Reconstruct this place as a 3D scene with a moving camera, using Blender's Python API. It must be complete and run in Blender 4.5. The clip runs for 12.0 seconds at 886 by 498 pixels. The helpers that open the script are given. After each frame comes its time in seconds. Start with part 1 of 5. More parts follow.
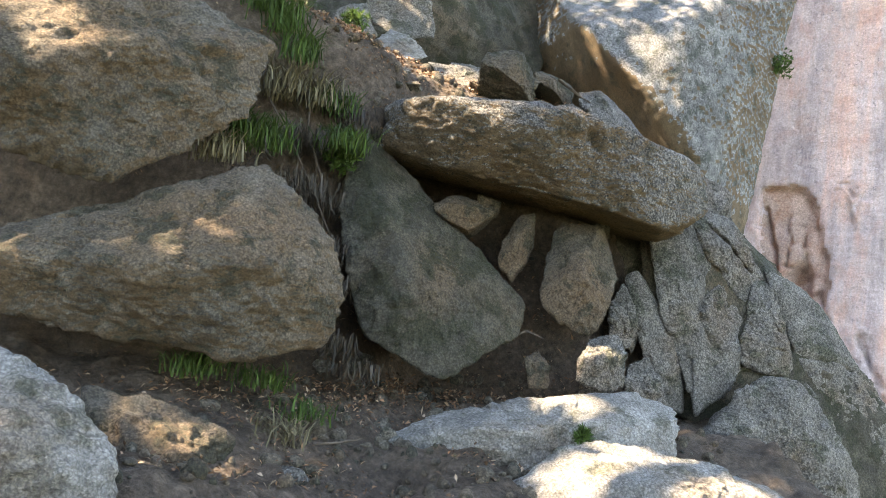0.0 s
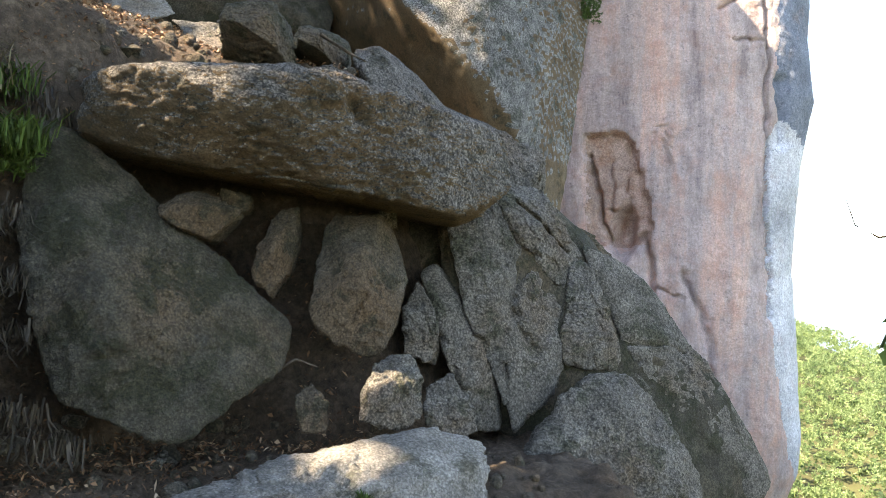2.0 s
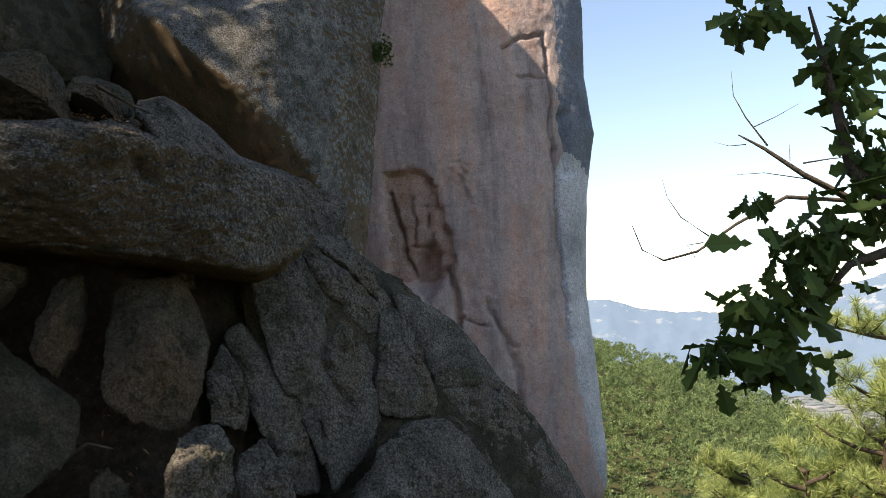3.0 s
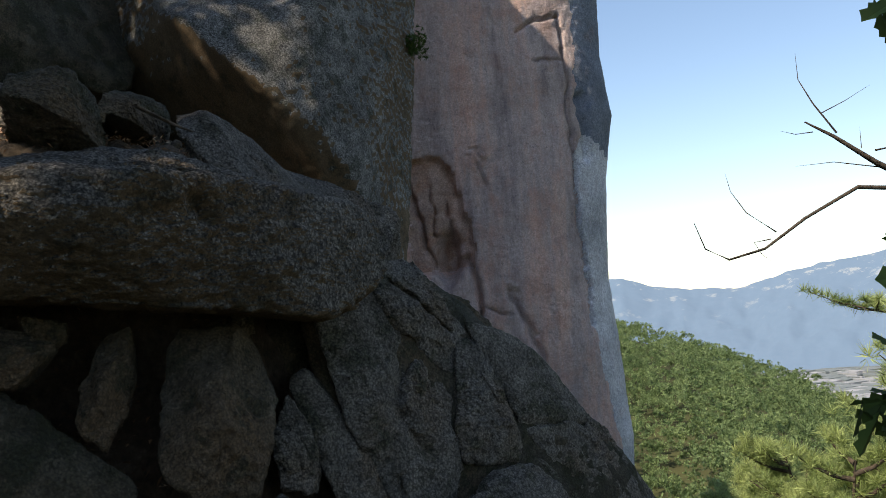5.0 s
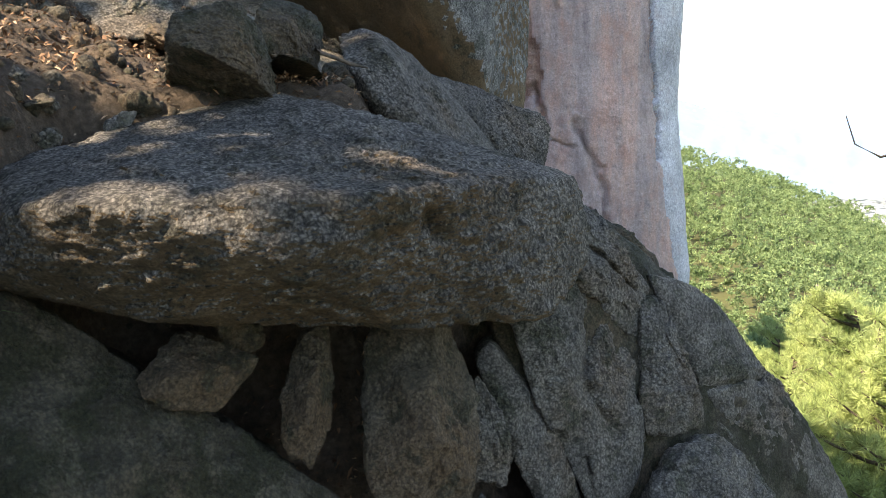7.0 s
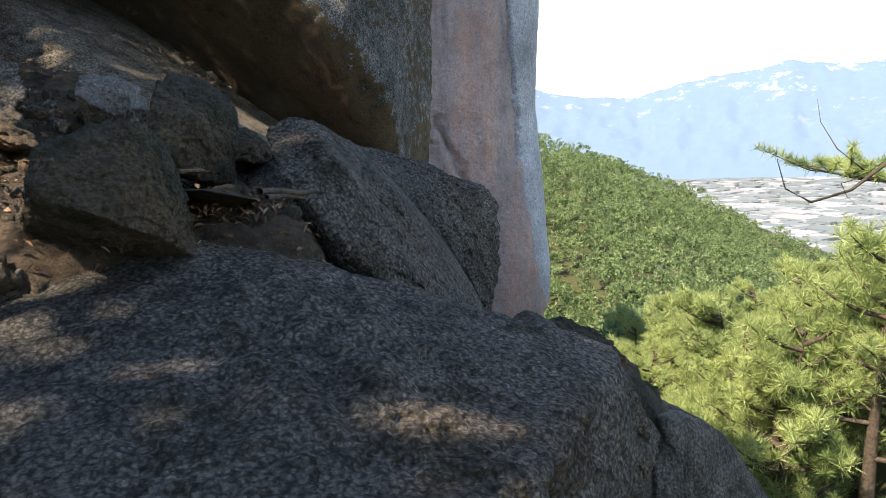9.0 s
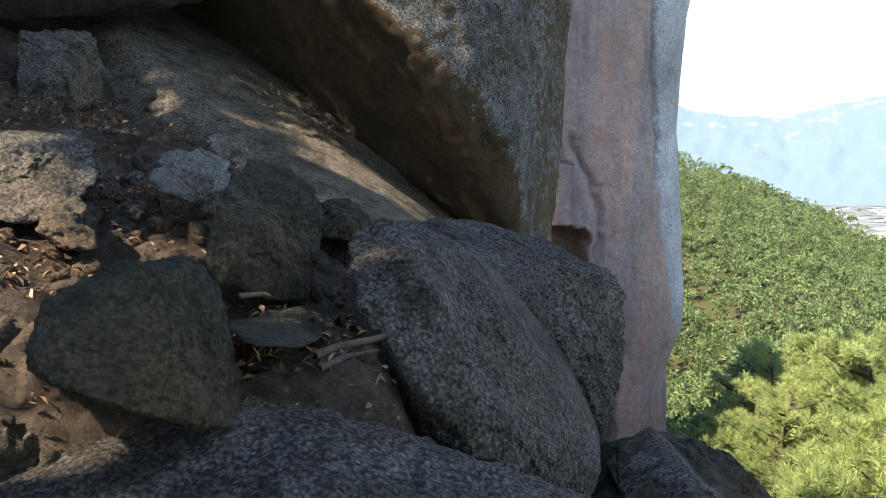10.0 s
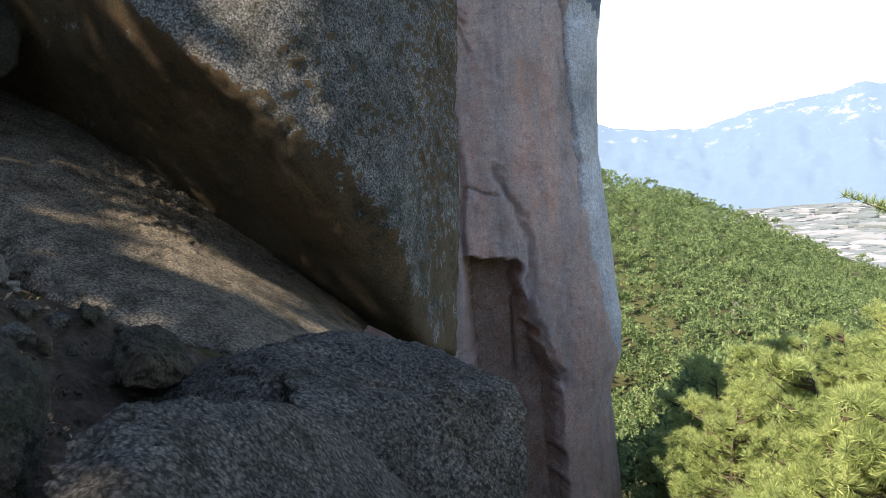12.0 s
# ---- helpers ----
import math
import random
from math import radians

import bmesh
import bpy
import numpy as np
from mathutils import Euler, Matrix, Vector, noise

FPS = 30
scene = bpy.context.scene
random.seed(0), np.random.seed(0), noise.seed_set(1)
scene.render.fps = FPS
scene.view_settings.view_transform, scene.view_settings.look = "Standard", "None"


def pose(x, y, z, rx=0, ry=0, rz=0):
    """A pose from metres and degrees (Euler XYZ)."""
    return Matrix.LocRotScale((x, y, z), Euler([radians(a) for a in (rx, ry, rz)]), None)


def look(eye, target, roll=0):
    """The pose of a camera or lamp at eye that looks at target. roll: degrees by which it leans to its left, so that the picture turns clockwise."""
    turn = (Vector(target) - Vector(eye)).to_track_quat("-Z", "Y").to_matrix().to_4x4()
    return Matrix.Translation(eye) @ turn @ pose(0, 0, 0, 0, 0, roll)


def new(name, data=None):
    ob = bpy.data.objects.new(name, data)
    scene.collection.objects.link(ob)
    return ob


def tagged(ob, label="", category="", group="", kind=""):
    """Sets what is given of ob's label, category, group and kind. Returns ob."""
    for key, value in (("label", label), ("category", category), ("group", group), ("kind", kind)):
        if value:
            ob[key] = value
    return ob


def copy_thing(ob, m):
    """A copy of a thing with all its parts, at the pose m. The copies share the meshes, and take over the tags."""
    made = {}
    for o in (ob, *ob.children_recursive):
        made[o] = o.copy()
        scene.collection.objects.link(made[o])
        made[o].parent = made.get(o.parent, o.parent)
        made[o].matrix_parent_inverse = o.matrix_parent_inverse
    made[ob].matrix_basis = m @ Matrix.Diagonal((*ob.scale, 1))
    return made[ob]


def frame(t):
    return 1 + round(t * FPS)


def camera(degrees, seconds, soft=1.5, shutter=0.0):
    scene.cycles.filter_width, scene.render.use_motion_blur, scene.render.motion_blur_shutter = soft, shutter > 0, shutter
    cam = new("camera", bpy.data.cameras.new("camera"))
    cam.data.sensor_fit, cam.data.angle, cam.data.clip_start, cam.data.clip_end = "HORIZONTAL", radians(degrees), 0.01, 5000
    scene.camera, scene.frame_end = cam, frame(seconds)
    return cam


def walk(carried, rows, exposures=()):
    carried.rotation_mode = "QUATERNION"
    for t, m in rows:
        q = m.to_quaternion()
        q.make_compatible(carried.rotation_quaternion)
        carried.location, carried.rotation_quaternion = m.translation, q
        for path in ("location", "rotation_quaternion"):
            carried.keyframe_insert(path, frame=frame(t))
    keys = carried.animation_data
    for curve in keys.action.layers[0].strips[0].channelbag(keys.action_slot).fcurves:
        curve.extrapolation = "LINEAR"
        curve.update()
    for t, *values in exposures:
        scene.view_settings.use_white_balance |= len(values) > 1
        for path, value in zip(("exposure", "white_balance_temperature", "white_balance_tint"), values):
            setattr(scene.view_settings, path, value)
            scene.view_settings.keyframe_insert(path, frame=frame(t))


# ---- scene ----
cam = camera(52.9, 12.0, soft=0.85)

PATH = [
    (0, (0.03, -0.342, 1.473), (0.008, 1.652, 1.628), 6.8),
    (0.5, (0.216, -0.006, 1.453), (0.331, 1.989, 1.54), 2.9),
    (1, (0.455, 0.306, 1.572), (0.623, 2.298, 1.638), 1.4),
    (1.5, (0.525, 0.475, 1.652), (0.671, 2.469, 1.705), 1.2),
    (2, (0.438, 0.657, 1.772), (0.777, 2.626, 1.863), 1.5),
    (2.5, (0.408, 0.8, 1.828), (1.051, 2.69, 1.953), -0.9),
    (3, (0.465, 0.766, 1.832), (1.22, 2.61, 2.004), -3.2),
    (3.5, (0.462, 0.788, 1.824), (1.172, 2.649, 2.003), -4.4),
    (3.7, (0.438, 0.83, 1.788), (1.127, 2.701, 1.939), -5.2),
    (5.3, (0.318, 1.446, 2.134), (1.05, 3.303, 2.272), -4.8),
    (5.5, (0.236, 1.496, 2.139), (0.926, 3.368, 2.277), -4.0),
    (6, (-0.026, 1.569, 2.204), (0.477, 3.504, 2.275), -3.9),
    (6.5, (-0.069, 1.669, 2.527), (0.442, 3.596, 2.37), -4.3),
    (7, (-0.006, 1.941, 2.718), (0.595, 3.829, 2.45), -2.9),
    (7.2, (0.033, 2.113, 2.824), (0.663, 3.992, 2.553), -3.2),
    (9, (-0.016, 2.993, 3.172), (0.887, 4.75, 2.855), -3.0),
    (9.5, (0.176, 3.241, 3.243), (1.041, 5.022, 2.962), -2.4),
    (10, (0.264, 3.406, 3.424), (0.902, 5.281, 3.142), -1.1),
    (10.5, (0.227, 3.584, 3.487), (0.977, 5.412, 3.18), -1.6),
    (11, (0.316, 3.718, 3.491), (1.236, 5.462, 3.159), -1.0),
    (11.5, (0.668, 3.917, 3.539), (1.515, 5.714, 3.31), -4.2),
    (12, (0.843, 4.078, 3.568), (1.618, 5.909, 3.352), -5.7),
]
EXPOSURES = [(0, 3.35, 8200, 13), (1.8, 3.15, 8200, 13), (2.5, 1.23, 8000, 13), (3.5, 0.83, 7800, 13), (5.5, 0.43, 7150, 10), (6.0, 1.5, 7550, 12), (6.5, 1.95, 7750, 12), (7.2, 2.05, 7750, 12), (9.0, 1.38, 7350, 12), (10.5, 1.58, 7350, 12), (12, 1.31, 7350, 12)]
SKY_STRENGTH, SUN_STRENGTH = 0.15, 5.0
walk(cam, [(t, look(eye, target, roll)) for t, eye, target, roll in PATH], EXPOSURES)

# ---- world, sun ----
SUN_DIR = Vector((-0.63, -0.19, 0.75)).normalized()      # towards the sun
world = bpy.data.worlds.new("sky")
scene.world = world
world.use_nodes = True
wt = world.node_tree
wt.nodes.clear()
sky = wt.nodes.new("ShaderNodeTexSky")
sky.sky_type = "NISHITA"
sky.sun_disc = False
sky.sun_elevation = math.asin(SUN_DIR.z)
sky.sun_rotation = math.atan2(SUN_DIR.x, SUN_DIR.y)
sky.air_density, sky.dust_density, sky.ozone_density = 0.9, 0.25, 2.0
bg = wt.nodes.new("ShaderNodeBackground")
bg.inputs["Strength"].default_value = SKY_STRENGTH
wo = wt.nodes.new("ShaderNodeOutputWorld")
wt.links.new(sky.outputs[0], bg.inputs[0])
wt.links.new(bg.outputs[0], wo.inputs[0])
lamp = bpy.data.lights.new("sun", "SUN")
lamp.energy, lamp.angle, lamp.color = SUN_STRENGTH, radians(0.55), (1.0, 0.93, 0.82)
sun = new("sun", lamp)
sun.matrix_world = look(SUN_DIR * 60, (0, 0, 0))


# ---- materials ----
def shader(name, rough=0.9):
    m = bpy.data.materials.new(name)
    m.use_nodes = True
    b = m.node_tree.nodes["Principled BSDF"]
    b.inputs["Roughness"].default_value = rough
    b.inputs["Specular IOR Level"].default_value = 0.25
    return m, m.node_tree, b


def add(nt, kind, **values):
    n = nt.nodes.new(kind)
    for k, v in values.items():
        if k in n.inputs:
            n.inputs[k].default_value = v
    return n


def noise_tex(nt, co, scale, detail=4.0, rough=0.6):
    n = add(nt, "ShaderNodeTexNoise", Scale=scale, Detail=detail, Roughness=rough)
    nt.links.new(co, n.inputs["Vector"])
    return n.outputs["Fac"]


def ramp(nt, fac, stops):
    n = nt.nodes.new("ShaderNodeValToRGB")
    e = n.color_ramp.elements
    while len(e) < len(stops):
        e.new(0.5)
    for el, (p, c) in zip(e, stops):
        el.position = p
        el.color = (*c, 1) if len(c) == 3 else c
    nt.links.new(fac, n.inputs[0])
    return n.outputs[0]


def grey(v):
    return (v, v, v)


def mix(nt, fac, a, b, blend="MIX"):
    n = nt.nodes.new("ShaderNodeMix")
    n.data_type, n.blend_type = "RGBA", blend
    for value, socket in ((fac, n.inputs[0]), (a, n.inputs[6]), (b, n.inputs[7])):
        if hasattr(value, "is_linked"):
            nt.links.new(value, socket)
        elif isinstance(value, tuple):
            socket.default_value = (*value, 1)
        else:
            socket.default_value = value
    return n.outputs[2]


def bump(nt, b, layers):
    """layers: (height socket, strength, distance)"""
    last = None
    for h, s, d in layers:
        n = add(nt, "ShaderNodeBump", Strength=s, Distance=d)
        nt.links.new(h, n.inputs["Height"])
        if last:
            nt.links.new(last, n.inputs["Normal"])
        last = n.outputs[0]
    nt.links.new(last, b.inputs["Normal"])


def granite(name, light, dark, lichen, lichen_amount=0.5, brown=(0.125, 0.08, 0.045), brown_amount=0.3, grain=1.0, streak=0.0, speck=1.0, knobs=1.0, patchy=1.0):
    """Weathered granite: knobbly crystals, pits darkened for their shade, lichen patches, iron staining and washed-out
    areas.
    """
    m, nt, b = shader(name, 0.92)
    co = nt.nodes.new("ShaderNodeTexCoord").outputs["Object"]
    mid = noise_tex(nt, co, 9.0 * min(grain * 3, 1), 8, 0.7)
    fine = noise_tex(nt, co, 85 * grain, 5, 0.7)
    patches = noise_tex(nt, co, 1.9 if grain > 0.5 else 0.3, 7, 0.68)
    vor = add(nt, "ShaderNodeTexVoronoi", Scale=150.0 * grain)
    nt.links.new(co, vor.inputs["Vector"])
    base = mix(nt, ramp(nt, mid, [(0.32, grey(0)), (0.66, grey(1))]), dark, light)
    base = mix(nt, patchy, base, ramp(nt, patches, [(0.30, grey(0.55)), (0.48, grey(0.95)), (0.68, grey(1.35))]), "MULTIPLY")
    stain = noise_tex(nt, co, 1.4, 5, 0.6)
    base = mix(nt, ramp(nt, stain, [(0.62 - 0.3 * brown_amount, grey(0)), (0.80 - 0.3 * brown_amount, grey(0.8))]), base, brown)
    lich = noise_tex(nt, co, 5.5, 9, 0.72)
    base = mix(nt, ramp(nt, lich, [(0.66 - 0.3 * lichen_amount, grey(0)), (0.74 - 0.3 * lichen_amount, grey(0.8))]), base, lichen)
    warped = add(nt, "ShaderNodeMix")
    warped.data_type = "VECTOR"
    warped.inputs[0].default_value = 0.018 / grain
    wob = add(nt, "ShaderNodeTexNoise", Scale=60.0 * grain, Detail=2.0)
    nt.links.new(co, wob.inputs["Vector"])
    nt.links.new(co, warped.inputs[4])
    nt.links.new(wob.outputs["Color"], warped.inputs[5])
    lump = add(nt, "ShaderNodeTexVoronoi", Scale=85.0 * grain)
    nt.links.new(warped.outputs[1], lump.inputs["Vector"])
    base = mix(nt, 0.7 * speck, base, ramp(nt, fine, [(0.32, grey(0.35)), (0.5, grey(0.95)), (0.68, grey(1.6))]), "MULTIPLY")
    base = mix(nt, 0.75 * speck, base, ramp(nt, vor.outputs["Color"], [(0.1, grey(0.45)), (0.5, grey(1.0)), (0.9, grey(1.5))]), "MULTIPLY")
    # crystals paler than their matrix; also puts the pits' shade into the colour
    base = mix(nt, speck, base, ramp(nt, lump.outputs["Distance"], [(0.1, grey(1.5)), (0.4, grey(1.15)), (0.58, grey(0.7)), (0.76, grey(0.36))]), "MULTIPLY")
    if streak:
        sep = add(nt, "ShaderNodeMapping")
        sep.inputs["Scale"].default_value = (0.75, 0.75, 0.11)
        nt.links.new(co, sep.inputs["Vector"])
        st = noise_tex(nt, sep.outputs[0], 1.0, 7, 0.7)
        base = mix(nt, streak, base, ramp(nt, st, [(0.30, (0.40, 0.36, 0.39)), (0.48, (0.95, 0.88, 0.87)), (0.62, (1.25, 0.95, 0.82)), (0.75, (1.55, 1.42, 1.38))]), "MULTIPLY")
    nt.links.new(base, b.inputs["Base Color"])
    k = knobs / grain ** 0.5
    bump(nt, b, [(mid, 0.7, 0.05 * k), (lump.outputs["Distance"], -1.0, 0.045 * k), (fine, 0.9, 0.018 * k), (vor.outputs["Distance"], 0.5, 0.006 * k)])
    return m


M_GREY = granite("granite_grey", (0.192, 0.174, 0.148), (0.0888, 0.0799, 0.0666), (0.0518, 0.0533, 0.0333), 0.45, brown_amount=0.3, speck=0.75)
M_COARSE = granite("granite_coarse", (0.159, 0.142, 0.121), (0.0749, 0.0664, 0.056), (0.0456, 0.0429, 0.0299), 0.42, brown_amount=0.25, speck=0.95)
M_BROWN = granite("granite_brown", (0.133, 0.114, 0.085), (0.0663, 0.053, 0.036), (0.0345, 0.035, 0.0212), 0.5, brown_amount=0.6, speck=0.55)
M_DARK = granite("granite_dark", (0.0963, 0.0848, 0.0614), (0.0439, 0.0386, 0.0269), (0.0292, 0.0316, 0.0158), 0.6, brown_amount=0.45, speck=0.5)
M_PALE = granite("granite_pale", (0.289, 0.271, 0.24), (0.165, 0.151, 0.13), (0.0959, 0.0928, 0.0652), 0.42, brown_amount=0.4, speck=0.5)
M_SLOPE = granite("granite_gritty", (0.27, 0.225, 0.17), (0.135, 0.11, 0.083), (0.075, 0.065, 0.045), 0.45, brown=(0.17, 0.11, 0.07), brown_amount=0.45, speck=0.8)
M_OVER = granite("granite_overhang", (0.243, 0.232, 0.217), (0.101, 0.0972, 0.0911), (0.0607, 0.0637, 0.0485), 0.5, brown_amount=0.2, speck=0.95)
# brown rock of the undersides, with their shade darkened into the colour
M_UNDER = granite("granite_brown_shaded", (0.136, 0.1, 0.0612), (0.0892, 0.0638, 0.0382), (0.0527, 0.0425, 0.0255), 0.4, brown=(0.125, 0.08, 0.042), brown_amount=0.7, speck=0.4)
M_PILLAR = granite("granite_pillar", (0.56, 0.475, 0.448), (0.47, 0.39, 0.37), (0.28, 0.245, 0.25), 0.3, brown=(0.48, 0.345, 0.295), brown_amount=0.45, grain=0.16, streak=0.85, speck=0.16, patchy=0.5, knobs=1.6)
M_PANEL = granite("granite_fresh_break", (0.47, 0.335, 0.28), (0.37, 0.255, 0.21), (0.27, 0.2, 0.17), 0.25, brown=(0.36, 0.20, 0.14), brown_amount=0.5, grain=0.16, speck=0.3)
# pale bluish pillar rim: the sky's light on the edge put into the colour
M_RIM = granite("granite_skylit_rim", (0.56, 0.55, 0.57), (0.42, 0.41, 0.43), (0.26, 0.27, 0.31), 0.35, brown=(0.42, 0.36, 0.36), brown_amount=0.25, grain=0.16, speck=0.3)
M_BLUE = granite("granite_blue_dark", (0.21, 0.225, 0.265), (0.13, 0.145, 0.18), (0.10, 0.11, 0.14), 0.3, brown=(0.2, 0.17, 0.17), brown_amount=0.2, grain=0.16, speck=0.3)

# ---- noise on arrays ----
RNG = np.random.default_rng(7)
PERM = RNG.random((64, 64, 64))


def vnoise(p):
    i = np.floor(p).astype(int)
    f = p - i
    f = f * f * (3 - 2 * f)
    out = 0
    for dx in (0, 1):
        for dy in (0, 1):
            for dz in (0, 1):
                w = (f[:, 0] if dx else 1 - f[:, 0]) * (f[:, 1] if dy else 1 - f[:, 1]) * (f[:, 2] if dz else 1 - f[:, 2])
                out = out + w * PERM[(i[:, 0] + dx) % 64, (i[:, 1] + dy) % 64, (i[:, 2] + dz) % 64]
    return out * 2 - 1


def fbm(p, octaves=4, gain=0.5):
    total, amp = 0, 1.0
    for k in range(octaves):
        total = total + amp * vnoise(p * 2.03 ** k + 17.3 * k)
        amp *= gain
    return total


def smooth(a, b, x):
    t = np.clip((x - a) / (b - a), 0, 1)
    return t * t * (3 - 2 * t)


def mesh_object(name, verts, faces, material, parent=None, flat=False):
    me = bpy.data.meshes.new(name)
    me.from_pydata(np.asarray(verts).tolist(), [], np.asarray(faces).tolist() if isinstance(faces, np.ndarray) else faces)
    me.polygons.foreach_set("use_smooth", [not flat] * len(me.polygons))
    me.materials.append(material)
    me.update()
    ob = new(name, me)
    if parent:
        ob.parent = parent
    return ob


SPHERES = {}


def sphere(level):
    if level not in SPHERES:
        bm = bmesh.new()
        bmesh.ops.create_icosphere(bm, subdivisions=level, radius=1.0)
        v = np.array([x.co[:] for x in bm.verts])
        f = np.array([[x.index for x in q.verts] for q in bm.faces])
        bm.free()
        SPHERES[level] = v / np.linalg.norm(v, axis=1)[:, None], f
    return SPHERES[level]


def segment_distance(p, a, b):
    a, b = np.array(a), np.array(b)
    t = np.clip((p - a) @ (b - a) / ((b - a) @ (b - a)), 0, 1)
    return np.linalg.norm(p - a - t[:, None] * (b - a), axis=1)


def rock(name, corners, material, label, level=6, soft=26, rough=0.055, chip=0.03, grooves=(), category="boulder", group="", kind="", seed=0.0, under=None, under_at=-0.28, parent=None):
    """A weathered boulder: the hull of its corners with rounded edges, uneven faces, chips and cracks."""
    pts = np.array(corners, float)
    low, high = pts.min(0), pts.max(0)
    centre, half = (low + high) / 2, (high - low) / 2
    bm = bmesh.new()
    for q in (pts - centre) / half:
        bm.verts.new(q)
    bmesh.ops.convex_hull(bm, input=bm.verts)
    middle = np.mean([v.co[:] for v in bm.verts if v.link_faces], axis=0)
    planes = {}
    for f in bm.faces:
        f.normal_update()
        n = np.array(f.normal)
        b = n @ (np.array(f.verts[0].co) - middle)
        if b < 0:
            n, b = -n, -b
        if f.calc_area() > 1e-4:
            planes[tuple(np.round(n, 2))] = (*n, max(b, 0.02))
    bm.free()
    pl = np.array(list(planes.values()))
    d, faces = sphere(level)
    reach = np.zeros(len(d))
    for n in pl:
        reach += np.clip(d @ n[:3] / n[3], 0, None) ** soft
    v = (d * (1.02 * reach ** (-1 / soft))[:, None] + middle) * half + centre
    core = middle * half + centre
    size = float(np.mean(half)) * 2
    out = v - core
    out /= np.linalg.norm(out, axis=1)[:, None]
    k = 2.2 / size
    move = rough * size * fbm(v * k + seed, 3, 0.5) * 0.7
    move += chip * (np.abs(fbm(v * 7 + seed + 5, 4, 0.6)) - 0.4)
    warp = v + 0.05 * np.stack([vnoise(v * 6 + 3), vnoise(v * 6 + 31), vnoise(v * 6 + 77)], -1)
    move += 0.022 * np.round(2.2 * vnoise(warp * 3.4 + seed)) / 2.2 * smooth(0.25, 0.6, size)
    move += 0.008 * fbm(v * 38 + seed, 3, 0.65)
    across = np.array((0.30, 0.954, 0.0))
    flatv = v - (v @ across)[:, None] * across
    facing = smooth(0.35, -0.1, out @ across)
    for width, depth, line in grooves:
        ln = [np.array(q) - np.dot(q, across) * across for q in line]
        near = np.min([segment_distance(flatv, a, b) for a, b in zip(ln, ln[1:])], axis=0)
        near = np.abs(near + 0.014 * fbm(v * 9, 3))
        move -= facing * (depth * np.exp(-(near / width) ** 2) + 0.12 * depth * np.exp(-(near / (3 * width)) ** 2))
    v = v + out * move[:, None]
    ob = mesh_object(name, v - core, faces, material)
    ob.location = core
    if parent:
        ob.parent = parent
        ob.location = Vector(core) - parent.location
    # downward faces take the brown granite that has their shade in its colour
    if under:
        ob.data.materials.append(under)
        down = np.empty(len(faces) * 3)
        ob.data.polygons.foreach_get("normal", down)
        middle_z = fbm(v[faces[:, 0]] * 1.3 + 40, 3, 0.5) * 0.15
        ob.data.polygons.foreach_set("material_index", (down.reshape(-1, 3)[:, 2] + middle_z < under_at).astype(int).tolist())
    if not parent:
        tagged(ob, label, category, group, kind)
    elif label:
        tagged(ob, label)
    return ob


# ---- ground ----
def ground_height(x, y):
    low = np.interp(y, [-40, -3, -0.5, 1.5, 2.6, 3.3, 3.75, 4.2, 6], [-22, -1.0, 0.0, 0.60, 0.72, 0.77, 0.86, 1.0, 1.1]) - 0.18 * np.clip(x, -6, 0)
    low = low + 0.11 * np.exp(-((x - 0.2) / 0.22) ** 2) * smooth(2.2, 2.9, y) * smooth(3.9, 3.6, y)
    up = 2.83 + 0.25 * (np.clip(y, 3.5, 9) - 4.96) - 0.36 * np.clip(x, -6, 0) - 0.14 * np.clip(x, 0, 0.5)
    up = up - np.interp(y, [5.4, 6.0, 6.9, 7.6], [0.15, 0.6, 0.62, 0.5]) * np.clip(x - 0.45, 0, 3)
    up = up - 0.8 * np.clip(y - 7.4, 0, 3) * smooth(0.0, 0.7, x)
    up = up - 0.3 * smooth(5.12, 4.9, y) * smooth(-0.45, -0.25, x) * smooth(0.5, 0.35, x)
    up = up + 0.09 * np.exp(-((x - 0.62) / 0.3) ** 2 - ((y - 5.35) / 0.4) ** 2)
    up = up - 0.5 * smooth(0.72, 1.1, x) * smooth(6.4, 5.9, y)
    edge = np.interp(x, [-1.6, -0.9, -0.45, -0.2, 0.9, 1.5, 2.0, 2.4], [4.1, 4.25, 4.5, 4.97, 5.02, 5.5, 6.1, 9.0])
    z = low + (up - low) * smooth(-0.32, 0.25, y - edge)
    wall = np.interp(y, [-3, 2, 5, 8, 12], [1.9, 2.3, 1.7, 2.0, 2.6])
    return z - 1.9 * np.clip(x - wall, 0, 8) - 0.55 * np.clip(x - wall - 8, 0, 30)


def crest(az):
    return np.interp(az, [-20, 0, 20, 33.5, 36, 42, 49, 60, 80], [60, 50, 5, -12.5, -16.5, -28, -45, -68, -100])


def far_height(x, y):
    r, az = np.hypot(x, y), np.degrees(np.arctan2(x, y))
    near = ground_height(x, y)
    hill = np.interp(r, [9, 20, 40, 60, 100], [-6, -7.5, -12, -17, -25]) - 5 * smooth(38, 33, az) * smooth(10, 25, r) + 3.0 * smooth(40, 53, az) * smooth(12, 20, r)
    c = crest(az)
    rise = smooth(70, 260, r)
    z = hill * (1 - rise) + c * rise
    z = z + (-315 - z) * smooth(270, 1000, r)
    side = smooth(22, 30, az) * (1 - smooth(100, 150, az))
    other = np.interp(r, [6, 40, 200, 4800], [0, 8, 30, 120])
    z = z * side + (near.clip(-30, 12) + other) * (1 - side)
    return near * (1 - smooth(6, 14, r)) + z * smooth(6, 14, r)


